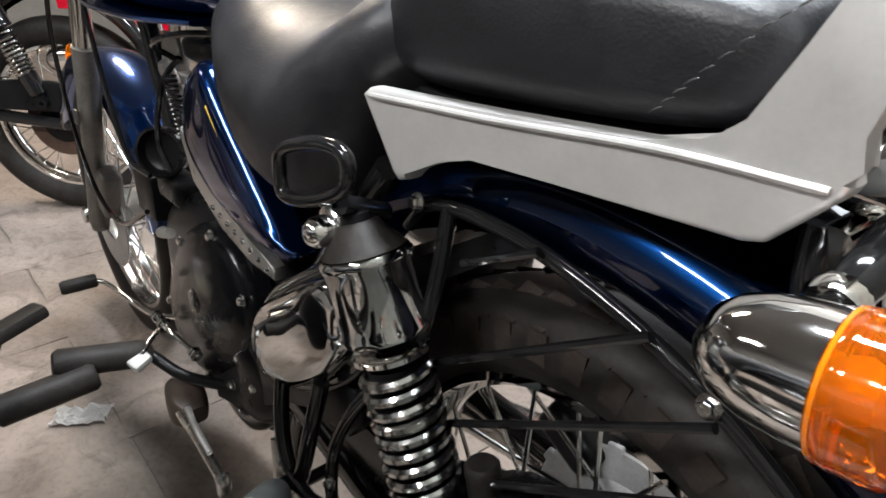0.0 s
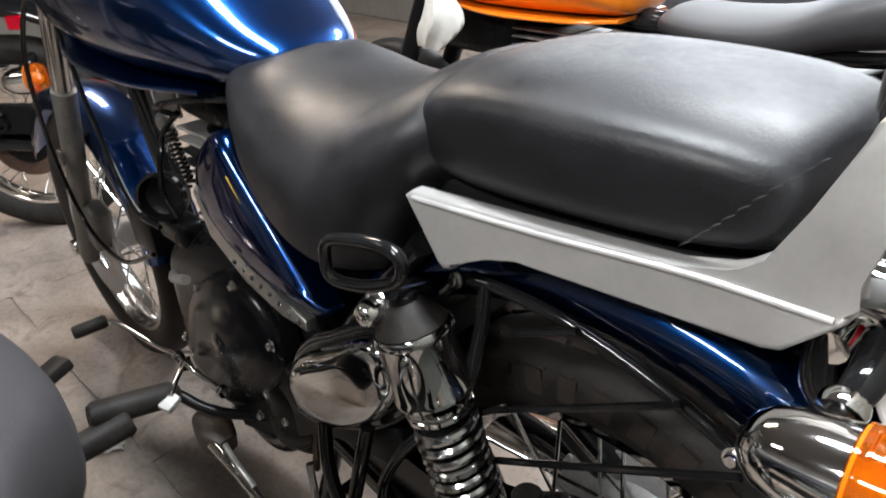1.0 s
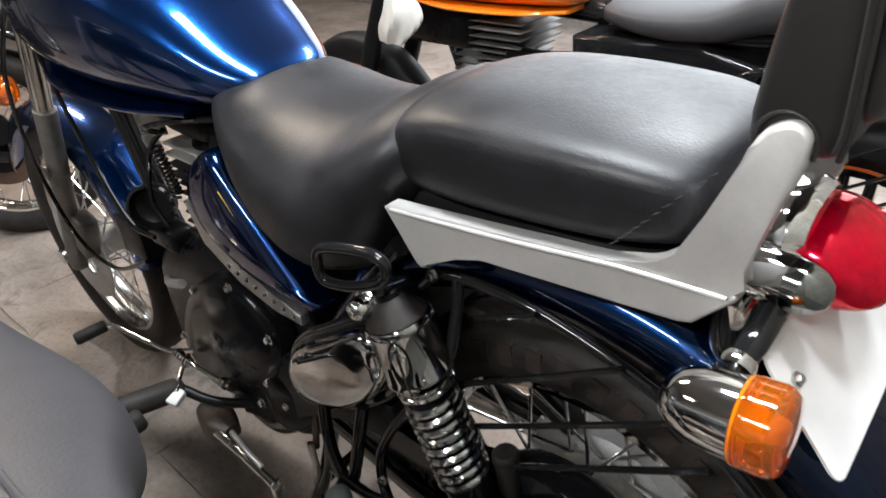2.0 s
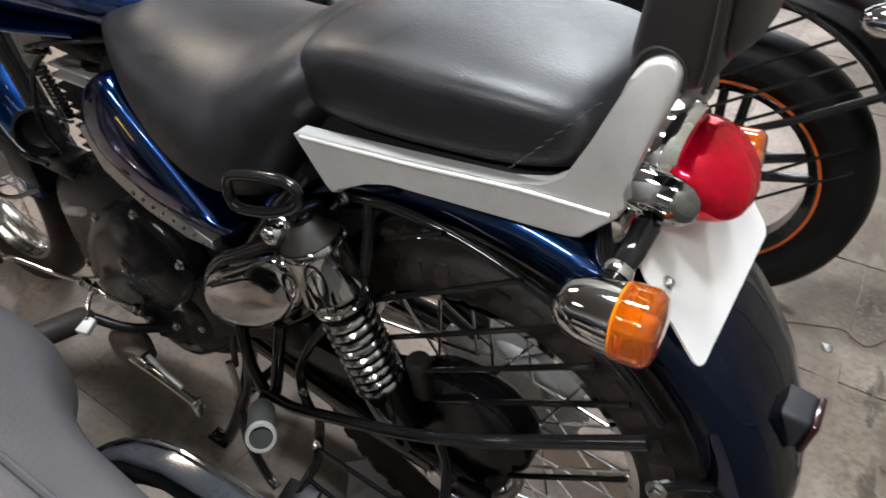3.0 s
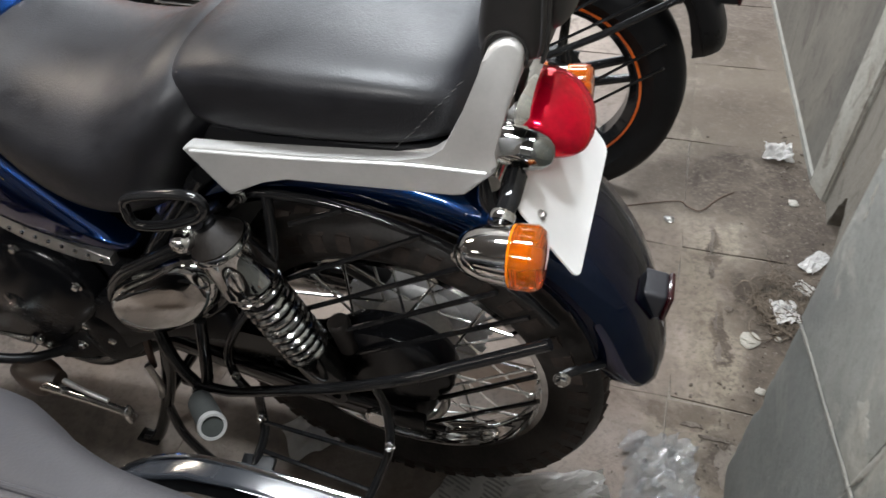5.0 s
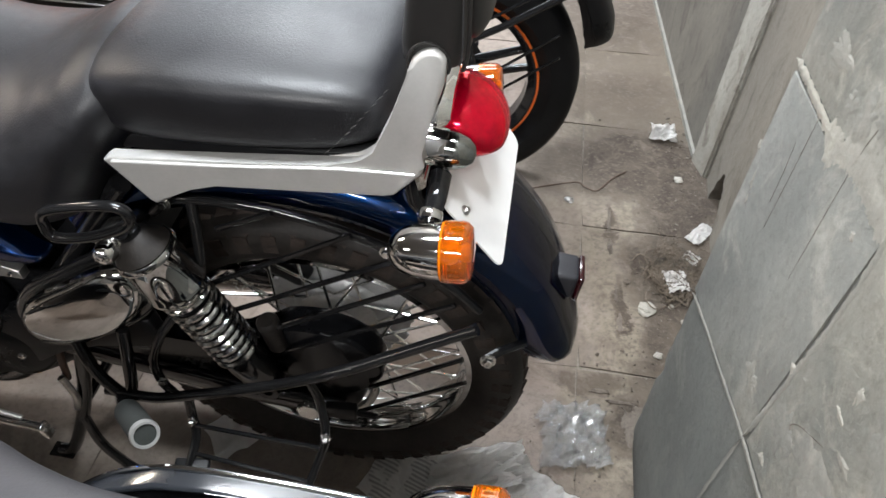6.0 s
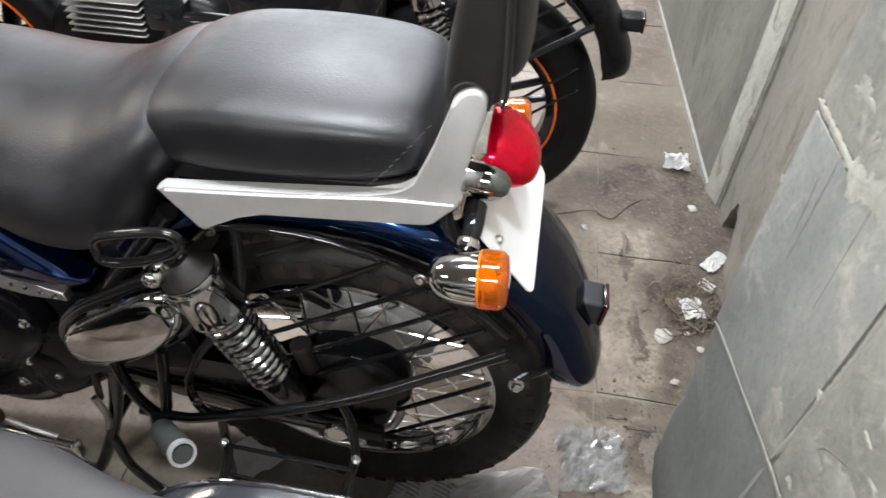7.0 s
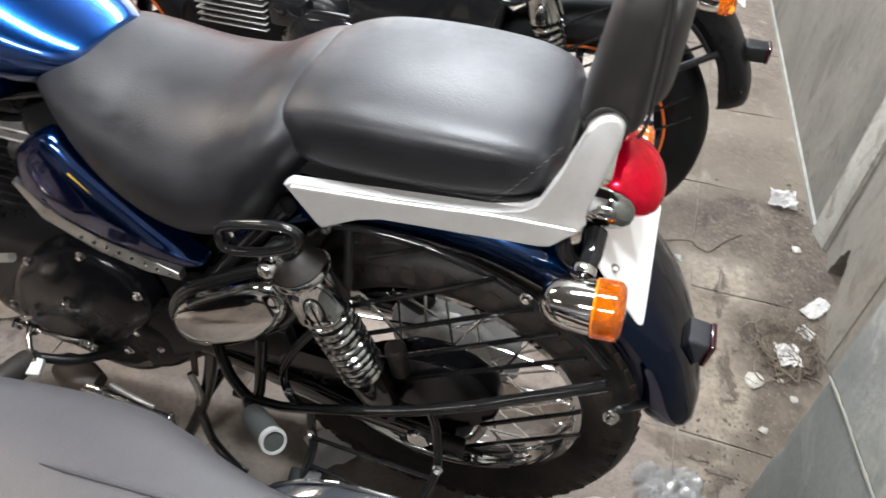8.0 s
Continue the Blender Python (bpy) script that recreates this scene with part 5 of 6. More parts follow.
    part("exhaust", tube([(-0.78, 0.04, 0.66), (-0.92, 0.07, 0.6), (-0.94, 0.1, 0.4), (-0.8, 0.13, 0.27), (-0.5, 0.15, 0.25), (-0.1, 0.18, 0.29), (0.3, 0.19, 0.33)], [0.02, 0.02, 0.02, 0.022, 0.025, 0.045, 0.042], 18), CHROME_DULL, bike, "chrome exhaust on the far side")
    part("handlebar", tube([(-0.8, -0.4, 1.2), (-0.92, -0.33, 1.2), (-1.05, -0.12, 1.1), (-1.07, 0, 1.08), (-1.05, 0.12, 1.1), (-0.92, 0.33, 1.2), (-0.8, 0.4, 1.2)], 0.0125, 12), CHROME, bike)
    return bike


def grey_seat_motorcycle():
    """The machine beside the camera: only its seat edge, rail, lamp and pegs come into view."""
    bike = thing("motorcycle", (0, -0.588, 0), "motorcycle with a broad grey leather seat beside the blue one", "motorcycle", "parked motorcycles")
    spoked_wheel(bike, "rear_wheel", (0.02, 0, 0.3275), 0.3275, 0.11, 0.241, CHROME_DULL, 0.05, "chrome rear rim with wire spokes", blocks=False)
    spoked_wheel(bike, "front_wheel", (-1.33, 0, 0.32), 0.32, 0.095, 0.25, CHROME_DULL, 0.045, "chrome front rim with wire spokes", blocks=False)
    rear_fender(bike, (0.02, 0, 0.3275), 0.43, 0.085, 128, 45, BLACK, "black rear mudguard", drop=0.05)
    bm = body([(-0.435, 0, 0.03, 0.825, 0.847), (-0.415, 0, 0.075, 0.81, 0.861), (-0.37, 0, 0.112, 0.775, 0.869), (-0.32, 0, 0.138, 0.712, 0.865), (-0.26, 0, 0.155, 0.67, 0.857), (-0.2, 0, 0.166, 0.658, 0.856),
               (-0.15, 0, 0.167, 0.665, 0.862), (-0.1, 0, 0.16, 0.69, 0.872), (-0.07, 0, 0.15, 0.718, 0.878), (-0.04, 0, 0.138, 0.75, 0.884), (0.0, 0, 0.122, 0.785, 0.891), (0.05, 0, 0.109, 0.806, 0.897),
               (0.12, 0, 0.103, 0.812, 0.9), (0.18, 0, 0.095, 0.816, 0.896), (0.21, 0, 0.08, 0.822, 0.89), (0.225, 0, 0.05, 0.835, 0.875)], 2.7, 44, 6, crown=0.011)
    skin_pts = np.array([v.co[:] for v in bm.verts])
    cushion = part("seat", bm, LEATHER_GREY, bike, "broad moulded grey leather seat")
    for s in (-1, 1):
        welt = []
        for k in range(12):
            x, y = -0.125 + 0.022 * k, s * 0.074
            row = skin_pts[np.abs(skin_pts[:, 0] - skin_pts[np.argmin(np.abs(skin_pts[:, 0] - x)), 0]) < 1e-5]
            row = row[row[:, 2] > row[:, 2].mean()]
            row = row[np.argsort(row[:, 1])]
            welt.append(V(row[0, 0], y, float(np.interp(y, row[:, 1], row[:, 2])) + 0.0006))
        part("welt", tube(welt, [0.0004] + [0.0022] * 10 + [0.0004], 8, 3), LEATHER_GREY, cushion, "raised piped welt")
    part("fuel_tank", body([(-1.05, 0, 0.06, 0.82, 0.9), (-1.0, 0, 0.12, 0.78, 0.96), (-0.82, 0, 0.14, 0.77, 0.98), (-0.66, 0, 0.11, 0.78, 0.92), (-0.58, 0, 0.07, 0.79, 0.85)], 2.6, 32), BLACK, bike, "black fuel tank")
    for s in (-1, 1):
        top = [(-0.04, 0.758), (-0.02, 0.785), (0.005, 0.81), (0.035, 0.831), (0.07, 0.844), (0.11, 0.848), (0.16, 0.847), (0.22, 0.842), (0.27, 0.835)]
        low = [(0.268, 0.818), (0.22, 0.825), (0.16, 0.829), (0.11, 0.83), (0.075, 0.826), (0.045, 0.813), (0.015, 0.79), (-0.008, 0.765), (-0.022, 0.748)]
        top, low = [(x, z - 0.014) for x, z in top], [(x, z - 0.011) for x, z in low]
        bm = prism(top + low, -0.009, 0.009, 0.004, 3)
        for v in bm.verts:
            v.co.y = s * (0.112 + 0.022 * math.sin(min(1.57, max(0, v.co.x + 0.04) * 12)) + v.co.y)
        rail = part("grab_rail", bm, GREY_GLOSS, bike, "glossy dark grey grab rail with a bright edge")
        part("bright_edge", tube([(x, s * (0.118 + 0.022 * math.sin(min(1.57, max(0, x + 0.04) * 12))), z + 0.0005) for x, z in top], 0.0018, 8), CHROME, rail)
    part("tail_cowl", body([(0.2, 0, 0.07, 0.79, 0.85), (0.25, 0, 0.07, 0.79, 0.85), (0.28, 0, 0.04, 0.8, 0.84)], 3, 24), BLACK, bike)
    indicator(bike, (0.288, 0.172, 0.733), 1, "chrome bullet indicator with amber lens")
    part("subframe", tube([(-0.4, 0.08, 0.74), (-0.1, 0.1, 0.77), (0.2, 0.1, 0.79)], 0.014, 10), BLACK, bike)
    part("subframe", tube([(-0.4, -0.08, 0.74), (-0.1, -0.1, 0.77), (0.2, -0.1, 0.79)], 0.014, 10), BLACK, bike)
    part("crankcase", body([(-0.9, 0, 0.06, 0.26, 0.5), (-0.7, 0, 0.13, 0.2, 0.56), (-0.5, 0, 0.13, 0.2, 0.56), (-0.38, 0, 0.06, 0.3, 0.5)], 3.5, 28), BLACK_SATIN, bike, "black engine crankcase")
    part("cylinder", lathe([(0.09, 0), (0.09, 0.2), (0.06, 0.22)], (-0.68, 0, 0.54), (0.1, 0, 1), 24), ALLOY, bike)
    part("down_tube", tube([(-1.04, 0, 0.84), (-0.97, 0, 0.62), (-0.91, 0, 0.4), (-0.86, 0, 0.27)], 0.02, 12), BLACK, bike)
    part("swing_arm", tube([(-0.45, 0.09, 0.38), (0.03, 0.11, 0.33)], 0.02, 12), BLACK, bike)
    shock(bike, (-0.12, 0.105, 0.74), (-0.02, 0.1, 0.4), "rear shock absorber with black shroud", BLACK)
    for s in (-1, 1):
        part("fork_leg", tube([(-1.04, s * 0.09, 0.95), (-1.2, s * 0.09, 0.6), (-1.32, s * 0.09, 0.3)], [0.02, 0.026, 0.024], 16), ALLOY, bike, "grey alloy fork leg")
    part("rider_footrest", lathe([(0.012, 0), (0.022, 0.01), (0.022, 0.13), (0.017, 0.137)], (-0.655, 0.178, 0.33), (0.12, 1, 0.13), 20), RUBBER, bike, "black rubber rider footrest")
    part("footrest_arm", tube([(-0.6, 0.1, 0.28), (-0.655, 0.188, 0.332)], 0.012, 10), BLACK_SATIN, bike)
    ped = part("brake_pedal", tube([(-0.6, 0.12, 0.3), (-0.7, 0.17, 0.33), (-0.79, 0.22, 0.37)], 0.008, 10), BLACK, bike, "black brake pedal")
    part("pedal_rubber", rbox((0.045, 0.09, 0.022), (-0.785, 0.243, 0.385), 0.007, 2, turn=(10, -10, 15)), RUBBER, ped)
    part("side_stand", tube([(-0.55, -0.13, 0.26), (-0.6, -0.2, 0.12), (-0.62, -0.26, 0.006)], 0.01, 10), BLACK, bike)
    return bike


def orange_motorcycle():
    bike = thing("motorcycle", (0.097, 0.875, 0), "motorcycle with an orange tank, grey seat and orange-striped black wheels", "motorcycle", "parked motorcycles")
    alloy_wheel(bike, "rear_wheel", (0, 0, 0.318), 0.318, 0.13, 0.222, "black cast rear wheel with an orange stripe")
    alloy_wheel(bike, "front_wheel", (-1.38, 0, 0.318), 0.318, 0.1, 0.23, "black cast front wheel with an orange stripe")
    rear_fender(bike, (0, 0, 0.318), 0.432, 0.09, 128, 22, BLACK_SATIN, "black rear mudguard", drop=0.05)
    rear_guard(bike)
    part("seat", body([(-0.52, 0, 0.07, 0.77, 0.80), (-0.5, 0, 0.11, 0.76, 0.815), (-0.4, 0, 0.14, 0.745, 0.815), (-0.28, 0, 0.145, 0.745, 0.83), (-0.18, 0, 0.14, 0.77, 0.875), (-0.08, 0, 0.13, 0.785, 0.905), (0.05, 0, 0.125, 0.8, 0.915), (0.15, 0, 0.1, 0.82, 0.91), (0.18, 0, 0.05, 0.84, 0.89)], 3.0, 40, 6, crown=0.01), LEATHER_GREY, bike, "long grey leather seat")
    tank = part("fuel_tank", body([(-1.14, 0, 0.05, 0.82, 0.88), (-1.1, 0, 0.11, 0.79, 0.95), (-0.98, 0, 0.145, 0.775, 0.99), (-0.8, 0, 0.148, 0.775, 0.985), (-0.66, 0, 0.135, 0.78, 0.93), (-0.6, 0, 0.105, 0.785, 0.88), (-0.585, 0, 0.05, 0.8, 0.85)], 3.2, 40, 6), ORANGE, bike, "bright orange fuel tank")
    part("seam", body([(-1.08, 0, 0.1, 0.772, 0.782), (-0.9, 0, 0.15, 0.768, 0.778), (-0.7, 0, 0.145, 0.77, 0.78), (-0.6, 0, 0.1, 0.774, 0.784)], 6, 24), ORANGE, tank)
    engine(bike, -0.2, True)
    part("side_box", prism([(-0.56, 0.4), (-0.57, 0.74), (-0.3, 0.755), (-0.17, 0.72), (-0.2, 0.56), (-0.34, 0.4)], -0.13, 0.13, 0.015, 3), BLACK, bike, "black side panel")
    part("air_box", rbox((0.3, 0.2, 0.12), (-1.02, 0, 0.72), 0.03, 3), BLACK_SATIN, bike)
    part("carburettor", rbox((0.1, 0.06, 0.07), (-0.73, -0.1, 0.53), 0.012, 2), BLACK, bike)
    part("intake", tube([(-0.77, -0.06, 0.66), (-0.68, -0.08, 0.66), (-0.6, -0.05, 0.66)], 0.025, 12), BLACK_SATIN, bike)
    part("primary_cover", body([(-0.76, -0.1, 0.02, 0.33, 0.48), (-0.7, -0.11, 0.035, 0.27, 0.54), (-0.55, -0.11, 0.04, 0.26, 0.54), (-0.45, -0.1, 0.02, 0.34, 0.46)], 2.8, 28), BLACK, bike)
    part("swing_arm", tube([(-0.46, -0.09, 0.385), (-0.2, -0.11, 0.36), (0.05, -0.11, 0.32)], 0.02, 12), BLACK, bike)
    part("swing_arm", tube([(-0.46, 0.09, 0.385), (-0.2, 0.11, 0.36), (0.05, 0.11, 0.32)], 0.02, 12), BLACK, bike)
    shock(bike, (-0.12, -0.145, 0.73), (-0.02, -0.13, 0.4), "chrome rear shock absorber")
    part("frame_rail", tube([(-0.5, -0.08, 0.76), (-0.2, -0.1, 0.765), (0.17, -0.085, 0.8)], 0.013, 10), BLACK, bike)
    part("frame_rail", tube([(-0.5, 0.08, 0.76), (-0.2, 0.1, 0.765), (0.17, 0.085, 0.8)], 0.013, 10), BLACK, bike)
    part("backbone", tube([(-1.08, 0, 0.82), (-0.8, 0, 0.78), (-0.45, 0, 0.76)], 0.03, 12), BLACK, bike)
    part("down_tube", tube([(-1.08, 0, 0.82), (-0.99, 0, 0.6), (-0.92, 0, 0.4), (-0.86, 0, 0.27)], 0.02, 12), BLACK, bike)
    for s in (-1, 1):
        part("fork_leg", tube([(-1.1, s * 0.09, 0.95), (-1.25, s * 0.09, 0.6), (-1.37, s * 0.09, 0.3)], [0.02, 0.026, 0.024], 16), BLACK_SATIN, bike, "black fork leg")
    indicator(bike, (0.235, -0.16, 0.745), -1, "bullet indicator with amber lens")
    refl = part("reflector_box", rbox((0.05, 0.042, 0.036), (0.355, 0, 0.575), 0.006, 3), PLASTIC, bike)
    part("reflector", rbox((0.008, 0.043, 0.038), (0.382, 0, 0.575), 0.003, 2), RED_DARK, refl, "dark red reflector")
    part("tail_lamp", body([(0.18, 0, 0.05, 0.8, 0.86), (0.23, 0, 0.055, 0.79, 0.87), (0.27, 0, 0.03, 0.81, 0.85)], 2.6, 24), RED_LENS, bike, "red tail lamp")
    rows = []
    for k in range(14):
        t = k / 13
        w = 0.022 + 0.034 * math.sin(0.3 + t * 2.4)
        rows.append([V(-1.02 + 0.02 * math.sin(4 * t) + w * math.cos(q) * (1 + 0.3 * math.sin(3 * q + 4 * t)), -0.2 + 0.5 * w * math.sin(q) * (1 + 0.25 * math.cos(5 * q + 3 * t)), 0.82 - 0.13 * t) for q in [2 * math.pi * j / 26 for j in range(26)]])
    part("rag", skin(bmesh.new(), rows), CLOTH, bike, "white rag tucked beside the tank")
    part("number_plate", rbox((0.1, 0.19, 0.003), (0.25, 0, 0.735), 0, turn=(0, 34, 0)), WHITE, bike, "blank white number plate")
    part("lifting_handle", tube([(-0.214, -0.17, 0.7), (-0.155, -0.18, 0.735), (-0.112, -0.174, 0.71), (-0.165, -0.176, 0.675)], 0.0075, 10, 6, True), BLACK, bike)
    part("side_stand", tube([(-0.55, -0.13, 0.26), (-0.6, -0.2, 0.12), (-0.62, -0.26, 0.006)], 0.01, 10), BLACK, bike)
    return bike


def red_motorcycle():
    """A machine in the next row, seen past the fork: rear wheel, lamps and the tail."""
    bike = thing("motorcycle", (-2.29, 0.10, 0), "black motorcycle with a red tank parked in the next row", "motorcycle", "parked motorcycles")
    bike.rotation_euler.z = radians(50)
    spoked_wheel(bike, "rear_wheel", (0, 0, 0.3275), 0.3275, 0.11, 0.241, CHROME, 0.05, "chrome rear rim with bright wire spokes", blocks=False)
    part("brake_disc", lathe([(0.07, -0.07), (0.118, -0.07), (0.12, -0.068), (0.118, -0.066), (0.07, -0.066)], (0, 0, 0.3275), (0, 1, 0), 40, closed=True), RUST, bike, "bronze brown brake disc")
    part("disc_carrier", lathe([(0.02, -0.078), (0.075, -0.072), (0.078, -0.064), (0.02, -0.06)], (0, 0, 0.3275), (0, 1, 0), 28), BLACK_SATIN, bike)
    part("chain_case", prism([(-0.4, 0.44), (-0.1, 0.47), (0.07, 0.46), (0.11, 0.39), (0.04, 0.36), (-0.1, 0.38), (-0.4, 0.37)], -0.12, -0.09, 0.008, 2), BLACK_SATIN, bike, "black chain case")
    shock(bike, (-0.13, -0.14, 0.72), (-0.02, -0.13, 0.4), "black rear shock absorber", BLACK)
    spoked_wheel(bike, "front_wheel", (-1.36, 0, 0.32), 0.32, 0.095, 0.25, CHROME_DULL, 0.045, "chrome front rim with wire spokes", blocks=False)
    rear_fender(bike, (0, 0, 0.3275), 0.43, 0.085, 128, 20, BLACK, "black rear mudguard", drop=0.05)
    part("seat", body([(-0.5, 0, 0.08, 0.77, 0.81), (-0.3, 0, 0.14, 0.74, 0.83), (0.0, 0, 0.13, 0.79, 0.89), (0.17, 0, 0.06, 0.82, 0.88)], 3, 32), LEATHER, bike, "black leather seat")
    part("fuel_tank", body([(-1.1, 0, 0.06, 0.82, 0.9), (-1.0, 0, 0.13, 0.78, 0.98), (-0.75, 0, 0.14, 0.775, 0.97), (-0.53, 0, 0.06, 0.79, 0.87)], 2.8, 32), RED_DARK, bike, "dark red fuel tank")
    engine(bike)
    part("side_box", prism([(-0.52, 0.5), (-0.5, 0.72), (-0.2, 0.7), (-0.24, 0.55), (-0.38, 0.5)], -0.12, 0.12, 0.015, 3), BLACK, bike)
    big = indicator(bike, (0, 0, 0), -1, "chrome bullet indicator with amber lens")
    big.matrix_basis = Matrix.Translation((0.115, -0.15, 0.545)) @ Matrix.Scale(1.45, 4)
    part("side_reflector", rbox((0.05, 0.012, 0.04), (0.12, -0.14, 0.71), 0.005), RED_LENS, bike, "red side reflector")
    indicator(bike, (0.2, 0.16, 0.7), 1, "chrome bullet indicator with amber lens")
    part("tail_lamp", body([(0.27, 0, 0.05, 0.61, 0.69), (0.33, 0, 0.06, 0.595, 0.69), (0.375, 0, 0.05, 0.6, 0.68), (0.395, 0, 0.03, 0.615, 0.665)], 2.6, 24), RED_LENS, bike, "red tail lamp")
    for s in (-1, 1):
        part("swing_arm", tube([(-0.46, s * 0.09, 0.385), (0.05, s * 0.11, 0.32)], 0.02, 12), BLACK, bike)
        part("fork_leg", tube([(-1.08, s * 0.09, 0.95), (-1.23, s * 0.09, 0.6), (-1.35, s * 0.09, 0.3)], [0.02, 0.026, 0.024], 16), ALLOY, bike)
    part("down_tube", tube([(-1.06, 0, 0.84), (-0.99, 0, 0.62), (-0.88, 0, 0.27)], 0.02, 12), BLACK, bike)
    part("side_stand", tube([(-0.55, -0.13, 0.26), (-0.6, -0.2, 0.12), (-0.62, -0.26, 0.006)], 0.01, 10), BLACK, bike)
    return bike


blue_motorcycle()
grey_seat_motorcycle()
orange_motorcycle()
red_motorcycle()

# panel lamps under the ceiling
for k, (tx, ty, tz) in enumerate(TUBES):
    e = thing("ceiling_light", (tx, ty, tz), "white panel lamp hung under the ceiling", "ceiling light", "panel lamps")
    part("housing", rbox((1.28, 0.3, 0.05), (0, 0, 0.0), 0.006), WHITE, e)
    for s in (-0.45, 0.45):
        part("rod", tube([(s, 0, 0.02), (s, 0, 0.252)], 0.006, 8), STEEL, e)
    part("diffuser", rbox((1.22, 0.25, 0.012), (0, 0, -0.031), 0.003), GLOW, e)


# ---- marks on the wall, litter on the floor ----
def on_wall(y, z, h):
    """A point h proud of the panels on the near wall."""
    return V(PIER_X - 0.0015 - h, y, z)


def smear(pts, width, seed, material, name="mortar_smear", rise=0.0005, ragged=0.5):
    """An uneven line of mortar on the near panel, through (y, z) points."""
    line = spline([(0, y, z) for y, z in pts], 16)
    bm = bmesh.new()
    rows = []
    for i, p in enumerate(line):
        q = line[min(i + 1, len(line) - 1)] - line[max(i - 1, 0)]
        nrm = V(0, -q.z, q.y).normalized()
        end = min(1, i / 5, (len(line) - 1 - i) / 5)
        row = []
        for k, h in ((-1, -0.0003), (-0.45, rise), (0.45, rise * 0.8), (1, -0.0003)):
            w = width * max(0.05, end) * (1 + ragged * noise.noise(V(i * 0.33, seed, k)) + ragged * 0.7 * noise.noise(V(i * 1.1, seed + 5, k)))
            row.append(on_wall(p.y + nrm.y * w * k * 0.5, p.z + nrm.z * w * k * 0.5, h + (0.0002 * noise.noise(V(i * 0.9, seed, k)) if h > 0 else 0)))
        rows.append(row)
    skin(bm, rows, caps=False, loop=False)
    return part(name, bm, material, WALL)


def blotch(y0, z0, ry, rz, seed, material, slant=0.0, name="plaster_patch"):
    """A thin ragged patch of plaster on the near panel."""
    bm = bmesh.new()
    n, rings = 48, 6
    vs = []
    for r in range(1, rings + 1):
        row = []
        for k in range(n):
            a = 2 * math.pi * k / n
            q = V(math.cos(a), math.sin(a), seed)
            f = r / rings * (1 + 0.6 * noise.noise(q * 1.3) + 0.4 * noise.noise(q * 3.1) + 0.25 * noise.noise(q * 7))
            dy, dz = ry * f * math.cos(a), rz * f * math.sin(a)
            row.append(bm.verts.new(on_wall(y0 + dy + slant * dz, z0 + dz, 0.0006 * (1 - (r / rings) ** 2) + 0.0001 * noise.noise(q * 8 * r) if r < rings else -0.0004)))
        vs.append(row)
    bm.faces.new(vs[0])
    for r in range(rings - 1):
        for k in range(n):
            bm.faces.new((vs[r][k], vs[r][(k + 1) % n], vs[r + 1][(k + 1) % n], vs[r + 1][k]))
    return part(name, bm, material, WALL)


smear([(0.004, 0.931), (-0.04, 0.933), (-0.082, 0.935), (-0.124, 0.936), (-0.15, 0.943)], 0.011, 2, MORTAR, rise=0.0004, ragged=0.7)
smear([(-0.11, 0.934), (-0.15, 0.941), (-0.185, 0.953), (-0.214, 0.955), (-0.25, 0.954), (-0.3, 0.962)], 0.03, 12, MORTAR, rise=0.0004, ragged=0.7)
smear([(0.0, 0.578), (-0.063, 0.601), (-0.166, 0.634), (-0.258, 0.664), (-0.304, 0.675), (-0.343, 0.685), (-0.5, 0.728), (-0.75, 0.795)], 0.0075, 1, RIDGE, rise=0.0006, ragged=0.5)
smear([(-0.258, 0.45), (-0.26, 0.488), (-0.259, 0.58), (-0.26, 0.664)], 0.006, 4, RIDGE, rise=-0.0009, ragged=0.4)
smear([(-0.26, 0.664), (-0.266, 0.74), (-0.268, 0.806), (-0.27, 0.851), (-0.268, 0.913), (-0.262, 0.976), (-0.264, 1.1), (-0.262, 1.4)], 0.008, 3, RIDGE, rise=0.0005, ragged=0.6)
for y, z, ry, rz in ((-0.142, 0.928, 0.012, 0.016), (0.0, 0.828, 0.005, 0.006), (-0.021, 0.797, 0.003, 0.009), (-0.026, 0.79, 0.002, 0.005), (-0.029, 0.775, 0.003, 0.006), (-0.229, 0.92, 0.004, 0.004), (-0.262, 0.79, 0.006, 0.005), (-0.338, 0.872, 0.005, 0.011),
                     (-0.335, 0.842, 0.009, 0.004), (-0.3, 0.944, 0.02, 0.014), (-0.33, 0.968, 0.03, 0.016), (-0.223, 0.985, 0.014, 0.018), (-0.3, 0.7, 0.008, 0.006), (-0.37, 0.83, 0.01, 0.005)):
    blotch(y, z, ry, rz, y * 31 + z, MORTAR)
for y, z, ry, rz in ((-0.191, 0.997, 0.02, 0.018), (-0.16, 0.979, 0.016, 0.02), (-0.13, 0.972, 0.01, 0.014), (-0.3, 0.75, 0.03, 0.025), (-0.35, 0.78, 0.04, 0.03), (-0.4, 0.9, 0.05, 0.05), (-0.2, 1.04, 0.04, 0.02), (-0.08, 0.985, 0.03, 0.012), (-0.22, 0.71, 0.02, 0.014)):
    blotch(y, z, ry, rz, y * 17 + z, RIDGE, 0.0, "cement_patch")
for k, pts in enumerate((((-0.094, 0.928), (-0.0955, 0.86), (-0.096, 0.796)), ((-0.185, 0.992), (-0.18, 0.948), (-0.184, 0.819)), ((-0.075, 0.89), (-0.08, 0.85), (-0.082, 0.82)), ((-0.345, 0.81), (-0.31, 0.78), (-0.3, 0.76)))):
    smear(pts, 0.0013, 30 + k, DIRT, "scratch", rise=0.0003)


